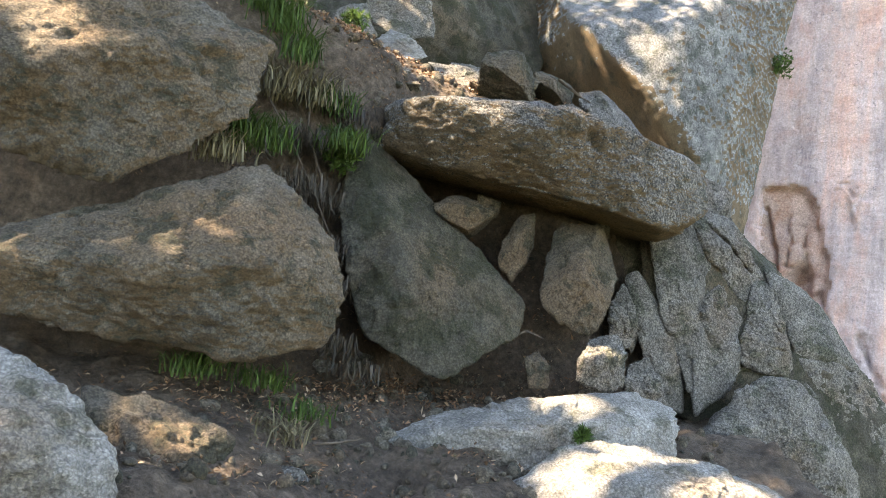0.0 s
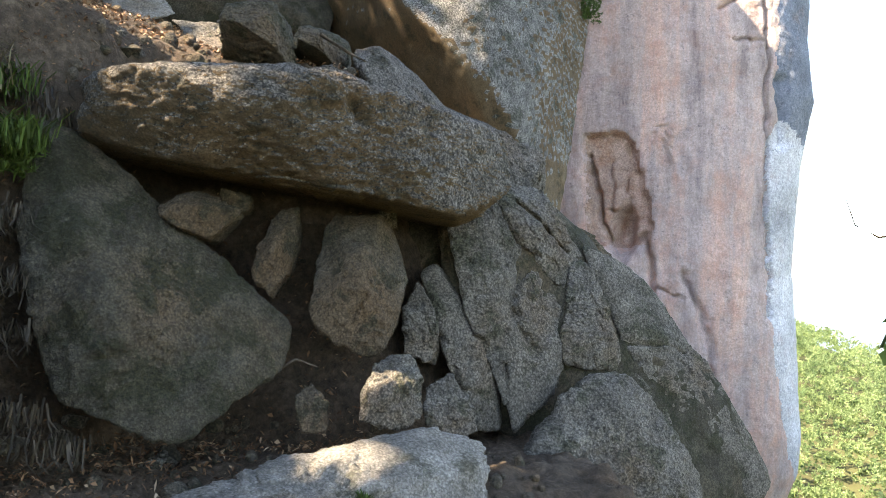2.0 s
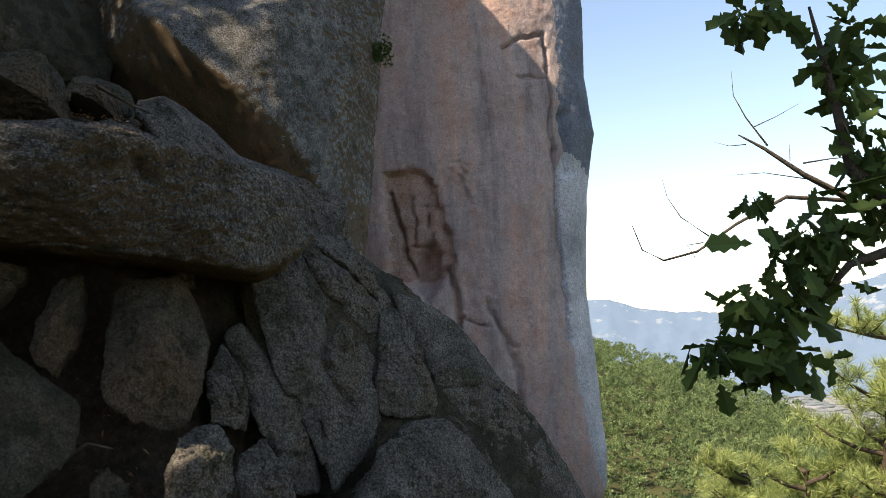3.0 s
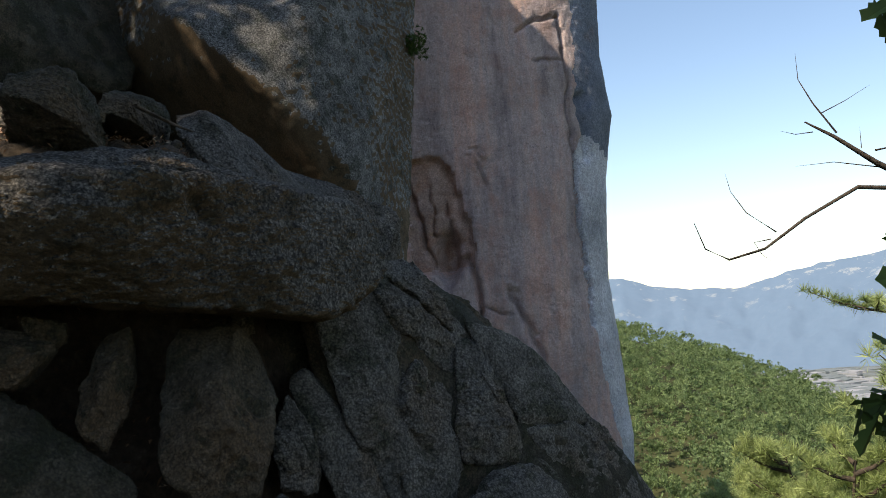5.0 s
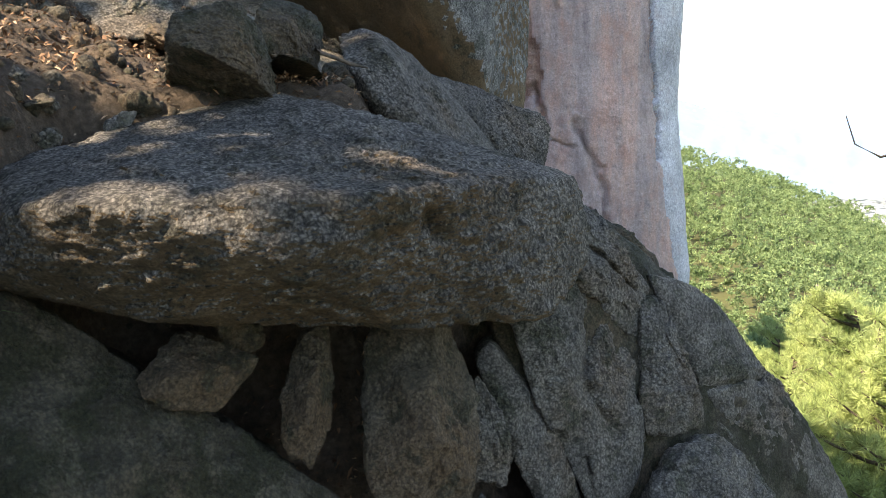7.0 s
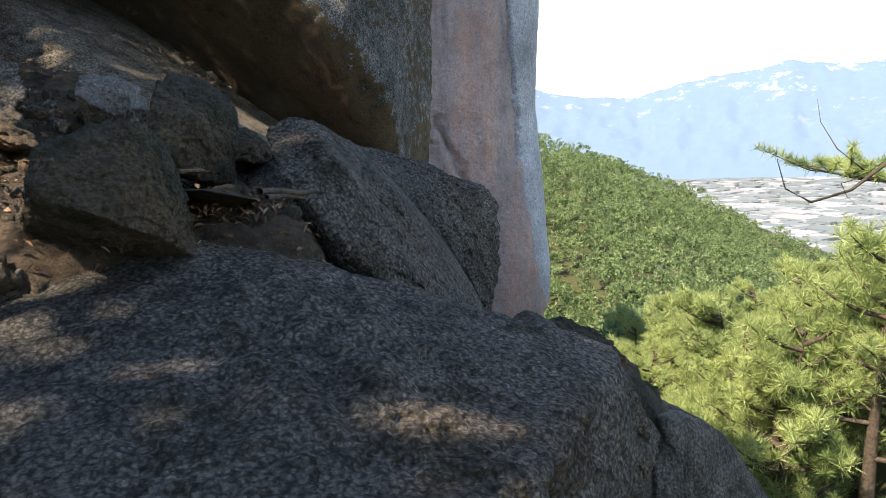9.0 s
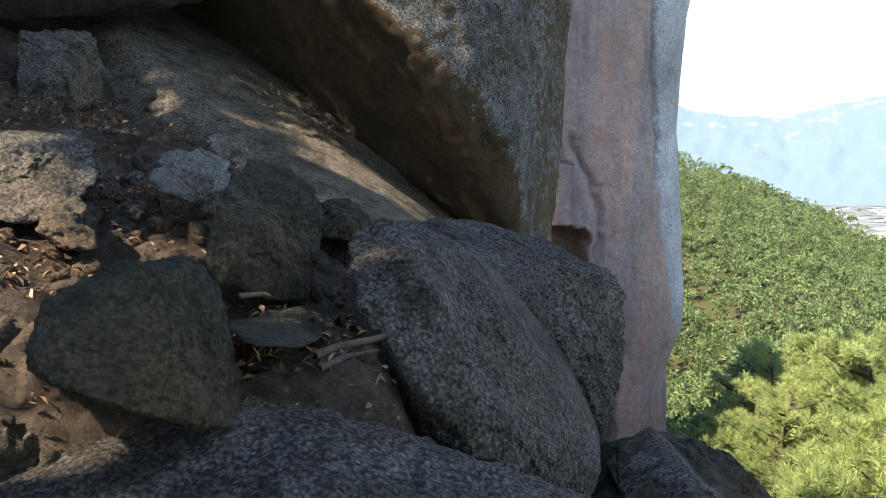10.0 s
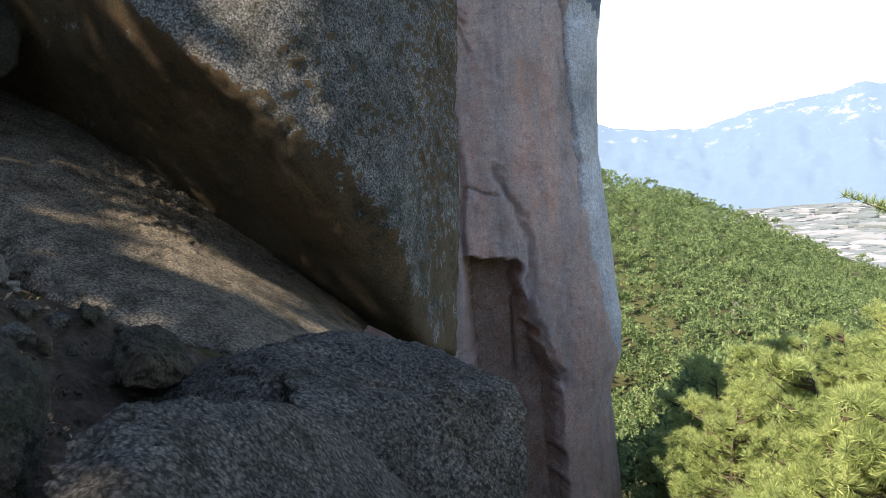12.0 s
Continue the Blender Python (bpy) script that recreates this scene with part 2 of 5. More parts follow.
m, nt, b = shader("forest_soil", 1.0)
co = nt.nodes.new("ShaderNodeTexCoord").outputs["Object"]
n1, n2 = noise_tex(nt, co, 0.15, 8, 0.7), noise_tex(nt, co, 2.0, 6, 0.7)
nt.links.new(mix(nt, n2, ramp(nt, n1, [(0.35, (0.035, 0.05, 0.015)), (0.65, (0.075, 0.10, 0.03))]), (0.06, 0.045, 0.025)), b.inputs["Base Color"])
bump(nt, b, [(n2, 0.8, 0.1)])
M_SOIL = m

m, nt, b = shader("dirt", 1.0)
co = nt.nodes.new("ShaderNodeTexCoord").outputs["Object"]
n1, n2, n3 = noise_tex(nt, co, 3.0, 7, 0.7), noise_tex(nt, co, 26, 8, 0.75), noise_tex(nt, co, 130, 4, 0.7)
c = mix(nt, ramp(nt, n1, [(0.35, grey(0)), (0.65, grey(1))]), (0.07, 0.05, 0.034), (0.15, 0.11, 0.078))
c = mix(nt, 1.0, c, ramp(nt, n2, [(0.3, grey(0.35)), (0.5, grey(0.9)), (0.7, grey(1.7))]), "MULTIPLY")
nt.links.new(c, b.inputs["Base Color"])
bump(nt, b, [(n1, 0.6, 0.06), (n2, 1.0, 0.05), (n3, 0.9, 0.014)])
M_DIRT = m

radii = np.concatenate([[0.0], np.geomspace(1.5, 4700, 170)])
angles = np.radians(np.arange(0, 360, 1.5))
rr, aa = np.meshgrid(radii, angles, indexing="ij")
gx, gy = rr * np.sin(aa), rr * np.cos(aa)
gz = far_height(gx, gy) - 0.25 * (rr < 14)
na = len(angles)
quads = [[i * na + j, i * na + (j + 1) % na, (i + 1) * na + (j + 1) % na, (i + 1) * na + j] for i in range(len(radii) - 1) for j in range(na)]
ground = mesh_object("ground", np.stack([gx, gy, gz], -1).reshape(-1, 3), quads, M_SOIL)
tagged(ground, "steep wooded mountainside falling away to the valley", "ground", kind="structure")


def roughness(v):
    return 0.045 * fbm(v * (2.5, 2.5, 0), 5, 0.6) + 0.022 * fbm(v * (17, 17, 0), 3, 0.6)


def sheet(name, x0, x1, y0, y1, step, height, material):
    xs, ys = np.arange(x0, x1, step), np.arange(y0, y1, step)
    xx, yy = np.meshgrid(xs, ys, indexing="ij")
    v = np.stack([xx, yy, height(xx, yy)], -1).reshape(-1, 3)
    v[:, 2] += roughness(v)
    n = len(ys)
    i, j = np.meshgrid(np.arange(len(xs) - 1), np.arange(n - 1), indexing="ij")
    a = (i * n + j).ravel()
    return mesh_object(name, v, np.stack([a, a + n, a + n + 1, a + 1], -1), material)


dirt = sheet("dirt_slope", -3.6, 2.2, -2.5, 10.5, 0.035, ground_height, M_DIRT)
tagged(dirt, "bare brown earth slope with gravel and dry litter", "ground", kind="structure")

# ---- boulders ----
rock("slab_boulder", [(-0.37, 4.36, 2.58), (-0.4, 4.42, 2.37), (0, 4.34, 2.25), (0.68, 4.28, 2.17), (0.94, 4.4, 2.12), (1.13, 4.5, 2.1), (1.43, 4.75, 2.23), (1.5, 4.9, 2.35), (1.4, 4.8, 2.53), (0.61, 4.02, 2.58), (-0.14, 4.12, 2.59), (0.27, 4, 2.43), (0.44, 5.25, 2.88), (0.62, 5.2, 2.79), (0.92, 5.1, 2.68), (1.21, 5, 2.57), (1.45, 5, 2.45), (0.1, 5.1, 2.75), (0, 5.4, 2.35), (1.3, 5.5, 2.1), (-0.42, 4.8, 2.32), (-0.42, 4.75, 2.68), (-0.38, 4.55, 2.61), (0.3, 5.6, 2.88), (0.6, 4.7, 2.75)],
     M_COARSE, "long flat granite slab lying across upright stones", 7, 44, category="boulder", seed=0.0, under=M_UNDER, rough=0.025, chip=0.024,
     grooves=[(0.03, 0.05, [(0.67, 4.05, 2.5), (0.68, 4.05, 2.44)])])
outcrop = new("cracked_outcrop")
outcrop.location = (2.2, 5.6, 0.6)
rock("core", [(1.19, 5.17, 2.18), (1.51, 5.27, 2.36), (1.81, 5.42, 2.29), (2, 5.52, 2.06), (2.32, 5.57, 1.95), (2.63, 5.52, 1.59), (2.94, 5.47, 1.19), (3.12, 5.42, 0.83), (2.96, 5.22, 0.48), (2.23, 5.12, 0.5), (1.51, 4.97, 1.09), (1.25, 4.97, 1.14), (1.15, 5.02, 1.68), (1.48, 5.07, 1.69), (1.95, 5.27, 1.7), (1.78, 6.48, 2.04), (2.07, 6.57, 2.21), (2.34, 6.7, 2.14), (2.52, 6.79, 1.93), (2.8, 6.84, 1.83), (3.08, 6.79, 1.51), (3.36, 6.75, 1.15), (3.52, 6.7, 0.83), (3.37, 6.52, 0.51), (2.72, 6.43, 0.53), (2.07, 6.3, 1.06), (1.84, 6.3, 1.1), (1.75, 6.34, 1.59)],
     M_DARK, "", 6, 26, parent=outcrop, seed=3.7)
for corners_, soft_, level_, seed_ in (
    ([(1.21, 5.06, 2.09), (1.34, 5.13, 2.2), (1.52, 5.21, 2.25), (1.59, 5.17, 2.01), (1.7, 5.17, 1.86), (1.85, 5.18, 1.71), (1.85, 5.11, 1.44), (1.78, 5.03, 1.25), (1.54, 4.91, 1.1), (1.51, 4.94, 1.27), (1.44, 4.98, 1.5), (1.29, 4.97, 1.67), (1.35, 5.01, 1.93), (1.57, 5.08, 1.88), (1.73, 5.04, 1.54), (1.52, 4.94, 1.44), (1.54, 5.96, 2), (1.83, 6.09, 2.14), (1.99, 6.06, 1.79), (2.12, 6, 1.42), (1.84, 5.82, 1.11), (1.75, 5.89, 1.47)], 36, 7, 4.1),
    ([(1.08, 5.01, 1.85), (1.18, 5.05, 1.89), (1.33, 5.03, 1.6), (1.47, 5.03, 1.42), (1.49, 4.95, 1.1), (1.36, 4.9, 1.07), (1.26, 4.93, 1.33), (1.13, 4.96, 1.61), (1.16, 4.95, 1.71), (1.4, 4.96, 1.45), (1.27, 4.9, 1.39), (1.4, 5.9, 1.77), (1.63, 5.92, 1.54), (1.77, 5.85, 1.09), (1.57, 5.83, 1.29)], 30, 6, 6.4),
    ([(1.45, 5.21, 2.28), (1.6, 5.29, 2.37), (1.75, 5.34, 2.35), (1.87, 5.35, 2.23), (2, 5.32, 1.98), (1.88, 5.23, 1.78), (1.72, 5.2, 1.88), (1.61, 5.22, 2.09), (1.54, 5.24, 2.25), (1.55, 5.18, 2.22), (1.81, 5.26, 2.19), (1.72, 5.17, 1.98), (1.77, 6.12, 2.22), (2.04, 6.23, 2.28), (2.27, 6.22, 1.95), (2.02, 6.1, 1.85), (1.86, 6.14, 2.19)], 30, 7, 8.7),
    ([(1.92, 5.27, 1.96), (2.08, 5.32, 1.93), (2.15, 5.28, 1.69), (2.21, 5.24, 1.46), (2.17, 5.2, 1.38), (1.98, 5.13, 1.38), (1.86, 5.1, 1.4), (1.84, 5.13, 1.53), (1.88, 5.2, 1.76), (1.96, 5.2, 1.82), (2.13, 5.17, 1.52), (1.92, 5.09, 1.48), (2.23, 6.16, 1.87), (2.44, 6.17, 1.63), (2.45, 6.1, 1.35), (2.18, 6.01, 1.37), (2.19, 6.1, 1.69)], 30, 7, 11.0),
    ([(2.02, 5.34, 2.02), (2.29, 5.42, 1.95), (2.55, 5.46, 1.74), (2.8, 5.44, 1.38), (3.08, 5.45, 1.02), (3.22, 5.42, 0.74), (3.11, 5.35, 0.62), (2.98, 5.31, 0.66), (2.66, 5.3, 1.04), (2.42, 5.29, 1.32), (2.26, 5.27, 1.45), (2.19, 5.31, 1.66), (2.11, 5.35, 1.92), (2.25, 5.3, 1.75), (2.72, 5.36, 1.36), (2.91, 5.3, 0.91), (2.49, 5.27, 1.33), (2.3, 5.3, 1.69), (2.38, 6.24, 1.9), (2.86, 6.35, 1.65), (3.33, 6.34, 1.01), (3.36, 6.25, 0.64), (2.96, 6.21, 1.02), (2.6, 6.18, 1.39), (2.46, 6.25, 1.82)], 34, 7, 13.3),
    ([(2.26, 5.28, 1.4), (2.42, 5.31, 1.3), (2.65, 5.32, 1.02), (2.98, 5.33, 0.63), (2.82, 5.25, 0.55), (2.67, 5.24, 0.71), (2.55, 5.28, 1.04), (2.38, 5.28, 1.25), (2.39, 5.23, 1.24), (2.82, 5.26, 0.78), (2.57, 5.23, 1.02), (2.6, 6.18, 1.31), (2.95, 6.21, 0.97), (3.1, 6.15, 0.55), (2.85, 6.18, 0.98)], 30, 6, 15.6),
):
    rock("block", corners_, M_GREY, "", level_, soft_, parent=outcrop, seed=seed_, rough=0.03, chip=0.022,
         grooves=[(0.012, 0.05, [(2.2, 5.1, 1.51), (2.46, 5.15, 1.5), (2.61, 5.2, 1.47)]), (0.012, 0.05, [(1.53, 5, 2.26), (1.67, 5.05, 2.17), (1.9, 5.2, 1.98)]), (0.014, 0.05, [(1.46, 4.82, 1.38), (1.46, 4.75, 1.14)]), (0.03, 0.05, [(1.6, 5, 1.95), (1.52, 5, 1.7), (1.66, 5, 1.45)])])
tagged(outcrop, "large cracked grey granite outcrop with deep seams", "boulder")
rock("boulder", [(1.6, 4.8, 1.07), (1.87, 4.96, 1.33), (2.07, 5.05, 1.39), (2.25, 5.1, 1.35), (2.4, 5.1, 1.15), (2.57, 5.09, 0.89), (2.59, 5.04, 0.69), (2.37, 4.93, 0.57), (1.66, 4.68, 0.57), (1.43, 4.63, 0.68), (1.41, 4.68, 0.89), (1.77, 4.72, 1.02), (2.15, 4.91, 1.2), (2.36, 4.87, 0.8), (1.66, 4.63, 0.79), (1.74, 5.31, 0.95), (2.17, 5.54, 1.25), (2.46, 5.58, 1.03), (2.63, 5.53, 0.61), (1.8, 5.21, 0.51), (1.57, 5.21, 0.8), (1.5, 4.65, 0.4), (2.5, 4.9, 0.4)],
     M_GREY, "rounded grey granite boulder against the cracked outcrop", 7, 26, category="boulder", seed=7.4,
     grooves=[(0.02, 0.05, [(2.27, 4.95, 1.33), (2.37, 4.85, 1.09), (2.47, 4.8, 0.81)])])
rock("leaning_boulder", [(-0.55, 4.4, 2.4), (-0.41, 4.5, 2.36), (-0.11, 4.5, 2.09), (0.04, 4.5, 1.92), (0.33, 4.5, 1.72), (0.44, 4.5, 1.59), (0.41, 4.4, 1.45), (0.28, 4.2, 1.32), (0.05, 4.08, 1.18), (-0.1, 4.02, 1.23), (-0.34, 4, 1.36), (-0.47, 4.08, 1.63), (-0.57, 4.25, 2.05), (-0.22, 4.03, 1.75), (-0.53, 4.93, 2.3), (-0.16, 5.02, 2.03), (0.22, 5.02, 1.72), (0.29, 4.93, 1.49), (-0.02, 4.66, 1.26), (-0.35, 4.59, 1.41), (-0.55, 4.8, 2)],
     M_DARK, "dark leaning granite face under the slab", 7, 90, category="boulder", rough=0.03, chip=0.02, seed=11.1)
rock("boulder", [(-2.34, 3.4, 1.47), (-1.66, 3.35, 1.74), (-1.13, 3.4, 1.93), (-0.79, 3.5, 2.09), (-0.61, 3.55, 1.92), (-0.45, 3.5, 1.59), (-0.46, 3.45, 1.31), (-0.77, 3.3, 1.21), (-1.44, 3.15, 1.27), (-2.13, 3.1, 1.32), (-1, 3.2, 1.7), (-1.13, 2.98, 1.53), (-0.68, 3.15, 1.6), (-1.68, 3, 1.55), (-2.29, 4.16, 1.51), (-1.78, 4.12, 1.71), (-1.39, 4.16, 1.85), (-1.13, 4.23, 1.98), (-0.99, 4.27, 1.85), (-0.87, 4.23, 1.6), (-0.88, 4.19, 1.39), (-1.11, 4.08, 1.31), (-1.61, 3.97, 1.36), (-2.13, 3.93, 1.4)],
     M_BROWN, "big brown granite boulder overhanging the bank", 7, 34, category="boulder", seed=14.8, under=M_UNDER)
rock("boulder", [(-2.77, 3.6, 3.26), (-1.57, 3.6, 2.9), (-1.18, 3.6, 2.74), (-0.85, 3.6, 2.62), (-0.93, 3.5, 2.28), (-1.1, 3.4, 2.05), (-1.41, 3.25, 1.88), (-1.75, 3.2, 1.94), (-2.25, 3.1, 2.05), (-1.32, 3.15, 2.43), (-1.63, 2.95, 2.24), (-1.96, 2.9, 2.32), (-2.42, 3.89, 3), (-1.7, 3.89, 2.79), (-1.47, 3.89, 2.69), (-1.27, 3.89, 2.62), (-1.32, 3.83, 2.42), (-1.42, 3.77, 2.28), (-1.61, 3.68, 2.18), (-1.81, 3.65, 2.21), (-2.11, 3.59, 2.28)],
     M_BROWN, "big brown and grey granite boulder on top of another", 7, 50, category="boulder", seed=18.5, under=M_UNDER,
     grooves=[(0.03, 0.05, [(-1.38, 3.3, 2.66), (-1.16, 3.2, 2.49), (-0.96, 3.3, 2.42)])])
rock("boulder", [(-1.54, 2.3, 1.18), (-1.31, 2.35, 1.24), (-1.14, 2.35, 1.2), (-0.98, 2.3, 1.09), (-0.85, 2.25, 0.95), (-0.83, 2.2, 0.76), (-1.34, 2.1, 0.67), (-1.07, 2, 1.02), (-1.64, 2.74, 1.05), (-1.46, 2.78, 1.09), (-1.34, 2.78, 1.07), (-1.21, 2.74, 0.98), (-1.12, 2.71, 0.88), (-1.11, 2.67, 0.74), (-1.48, 2.59, 0.66)],
     M_PALE, "pale rounded granite boulder beside the path", 6, 20, category="boulder", seed=22.2)
rock("boulder", [(-1.28, 3, 1.09), (-0.97, 3.05, 1.04), (-0.67, 3, 0.96), (-0.68, 2.95, 0.82), (-0.79, 2.85, 0.66), (-1.19, 2.8, 0.62), (-0.9, 2.75, 0.88), (-1.3, 3.36, 0.96), (-1.07, 3.4, 0.92), (-0.84, 3.36, 0.86), (-0.85, 3.33, 0.75), (-0.93, 3.25, 0.64), (-1.23, 3.21, 0.61)],
     M_BROWN, "low brown granite boulder in the bank", 6, 20, category="boulder", seed=25.9)
rock("rock_ledge", [(0.2, 3.55, 1.03), (0.45, 3.58, 1.04), (0.3, 3.85, 1.06), (-0.29, 3.7, 0.86), (0.04, 3.85, 1.05), (0.37, 3.95, 1.07), (0.65, 4, 1.13), (0.97, 4.2, 1.21), (1.21, 4.2, 1.17), (1.24, 4.1, 1.11), (1.22, 4, 0.95), (0.77, 3.75, 0.93), (0.02, 3.6, 0.87), (0.4, 3.7, 1.02), (-0.16, 4.01, 0.84), (0.4, 4.22, 1.01), (0.91, 4.44, 1.13), (1.14, 4.35, 1.05), (0.74, 4.05, 0.9), (0.43, 4.01, 0.97), (-0.2, 3.7, 0.7), (0.1, 3.62, 0.7), (1.15, 3.95, 0.75), (0.42, 3.62, 0.98), (0.3, 3.6, 0.7)],
     M_PALE, "low pale granite ledge forming a step on the path", 7, 34, category="boulder", seed=29.6)
rock("boulder", [(0.31, 3.3, 0.76), (0.52, 3.55, 0.99), (0.74, 3.6, 1.06), (1.12, 3.6, 1.01), (1.38, 3.55, 0.95), (1.64, 3.5, 0.86), (1.54, 3.3, 0.58), (0.29, 3.1, 0.48), (0.75, 3.2, 0.93), (1.02, 3.2, 0.92), (0.57, 3.76, 0.7), (0.73, 3.95, 0.87), (0.89, 3.99, 0.92), (1.18, 3.99, 0.89), (1.38, 3.95, 0.84), (1.57, 3.91, 0.78), (1.5, 3.76, 0.57), (0.56, 3.61, 0.49)],
     M_PALE, "pale rounded granite boulder in front of the ledge", 7, 24, category="boulder", seed=33.3)
rock("stone", [(-0.11, 4.45, 2.08), (0.02, 4.6, 2.17), (0.14, 4.55, 2.12), (0.24, 4.5, 2.09), (0.21, 4.5, 2.05), (0.1, 4.45, 1.96), (-0, 4.4, 1.99), (-0.09, 4.4, 2.04), (0.01, 4.38, 2.09), (-0.05, 4.7, 2.04), (0.05, 4.82, 2.1), (0.14, 4.78, 2.07), (0.21, 4.74, 2.04), (0.19, 4.74, 2.01), (0.11, 4.7, 1.94), (0.03, 4.67, 1.97), (-0.04, 4.67, 2)],
     M_BROWN, "angular brown stone wedged under the slab", 6, 140, category="stone", rough=0.02, chip=0.012, seed=37.0)
rock("stone", [(0.13, 4.62, 2.19), (0.27, 4.62, 2.16), (0.26, 4.62, 2.1), (0.22, 4.6, 2.08), (0.15, 4.6, 2.11), (0.16, 4.77, 2.15), (0.27, 4.77, 2.13), (0.26, 4.77, 2.09), (0.23, 4.75, 2.07), (0.18, 4.75, 2.1)],
     M_BROWN, "small angular stone on the wedged stone", 5, 140, category="stone", rough=0.02, chip=0.012, seed=40.7)
rock("stone", [(0.39, 4.7, 2.11), (0.48, 4.72, 2.12), (0.47, 4.62, 1.98), (0.44, 4.55, 1.84), (0.36, 4.5, 1.73), (0.29, 4.5, 1.8), (0.29, 4.58, 1.91), (0.36, 4.47, 1.93), (0.42, 4.89, 2.02), (0.49, 4.9, 2.03), (0.49, 4.83, 1.92), (0.46, 4.77, 1.82), (0.4, 4.74, 1.74), (0.35, 4.74, 1.79), (0.35, 4.8, 1.87)],
     M_BROWN, "narrow upright stone under the slab", 6, 30, category="stone", seed=44.4)
rock("boulder", [(0.62, 4.75, 2.09), (0.87, 4.75, 2.12), (0.94, 4.72, 1.95), (0.99, 4.68, 1.8), (0.87, 4.5, 1.53), (0.79, 4.5, 1.46), (0.66, 4.48, 1.51), (0.52, 4.5, 1.65), (0.52, 4.55, 1.74), (0.58, 4.65, 1.89), (0.72, 4.42, 1.81), (0.83, 4.46, 1.68), (0.72, 5.08, 2.06), (0.99, 5.06, 1.94), (0.93, 4.87, 1.59), (0.75, 4.86, 1.57), (0.63, 4.91, 1.76), (0.8, 4.8, 1.82)],
     M_BROWN, "egg-shaped brown boulder propping the slab", 6, 26, category="boulder", rough=0.03, chip=0.02, seed=48.1)
rock("stone", [(1.06, 4.95, 1.83), (1.13, 4.9, 1.68), (1.16, 4.85, 1.5), (1.1, 4.8, 1.42), (0.97, 4.8, 1.46), (0.98, 4.9, 1.67), (1.12, 5.11, 1.72), (1.18, 5.07, 1.6), (1.2, 5.04, 1.47), (1.16, 5, 1.41), (1.06, 5, 1.44), (1.07, 5.07, 1.6)],
     M_GREY, "slender grey stone between boulder and outcrop", 6, 30, category="stone", seed=51.8)
rock("stone", [(0.74, 4.32, 1.34), (0.81, 4.42, 1.47), (0.94, 4.45, 1.48), (1.01, 4.42, 1.41), (1, 4.38, 1.23), (0.88, 4.28, 1.19), (0.74, 4.28, 1.24), (0.85, 4.24, 1.35), (0.79, 4.57, 1.34), (0.96, 4.68, 1.46), (1.01, 4.63, 1.25), (0.79, 4.54, 1.25)],
     M_GREY, "small blocky grey stone on the earth", 6, 60, category="stone", seed=55.5)
rock("stone", [(1.06, 4.6, 1.34), (1.19, 4.65, 1.39), (1.28, 4.6, 1.24), (1.29, 4.55, 1.14), (1.13, 4.5, 1.12), (1.04, 4.5, 1.19), (1.12, 4.79, 1.29), (1.21, 4.83, 1.33), (1.28, 4.79, 1.21), (1.29, 4.75, 1.14), (1.17, 4.71, 1.12), (1.1, 4.71, 1.18)],
     M_GREY, "small rounded grey stone at the outcrop foot", 6, 24, category="stone", seed=59.2)
rock("stone", [(0.85, 4.9, 2.15), (0.94, 4.9, 2.15), (0.94, 4.9, 2.06), (0.87, 4.9, 2.05), (0.88, 5.1, 2.16), (0.94, 5.1, 2.16), (0.95, 5.1, 2.09), (0.89, 5.1, 2.08)],
     M_GREY, "little stone jammed under the slab", 5, 24, category="stone", seed=62.9)
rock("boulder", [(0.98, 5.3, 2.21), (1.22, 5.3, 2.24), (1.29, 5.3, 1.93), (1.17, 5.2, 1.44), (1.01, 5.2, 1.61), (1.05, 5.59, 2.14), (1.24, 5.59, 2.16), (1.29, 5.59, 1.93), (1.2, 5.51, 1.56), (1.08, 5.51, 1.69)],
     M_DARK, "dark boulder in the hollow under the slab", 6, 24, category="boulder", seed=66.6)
rock("boulder", [(0.16, 5.15, 3.14), (0.3, 5.3, 3.15), (0.36, 5.33, 3.15), (0.4, 5.25, 3.08), (0.44, 5.22, 2.83), (0.41, 5.1, 2.85), (0.32, 4.95, 2.92), (0.17, 4.9, 3), (0.07, 5, 3.03), (0.1, 5.05, 3.13), (0.32, 5.1, 3.16), (0.32, 5, 3.07), (0.34, 4.96, 2.93), (0.4, 5.5, 2.85), (0.36, 5.5, 3.05), (0.1, 5.5, 3.05), (0.08, 5.4, 2.9)],
     M_DARK, "dark angular boulder standing on the slab", 7, 160, category="boulder", seed=70.3, rough=0.015, chip=0.014)
rock("boulder", [(0.48, 5.8, 3.28), (0.58, 6.05, 3.34), (0.64, 6.05, 3.32), (0.72, 6, 3.27), (0.75, 5.92, 3.2), (0.72, 5.8, 3.09), (0.66, 5.7, 2.97), (0.55, 5.6, 3), (0.42, 5.55, 3.06), (0.4, 5.6, 3.13), (0.44, 5.65, 3.22), (0.56, 5.6, 3.18), (0.55, 6.12, 3.21), (0.69, 6.33, 3.25), (0.78, 6.22, 3.15), (0.71, 6.03, 2.95), (0.5, 5.9, 3.03), (0.52, 5.99, 3.16)],
     M_DARK, "dark upright boulder on the earth slope", 7, 40, category="boulder", seed=74.0, rough=0.02, chip=0.018)
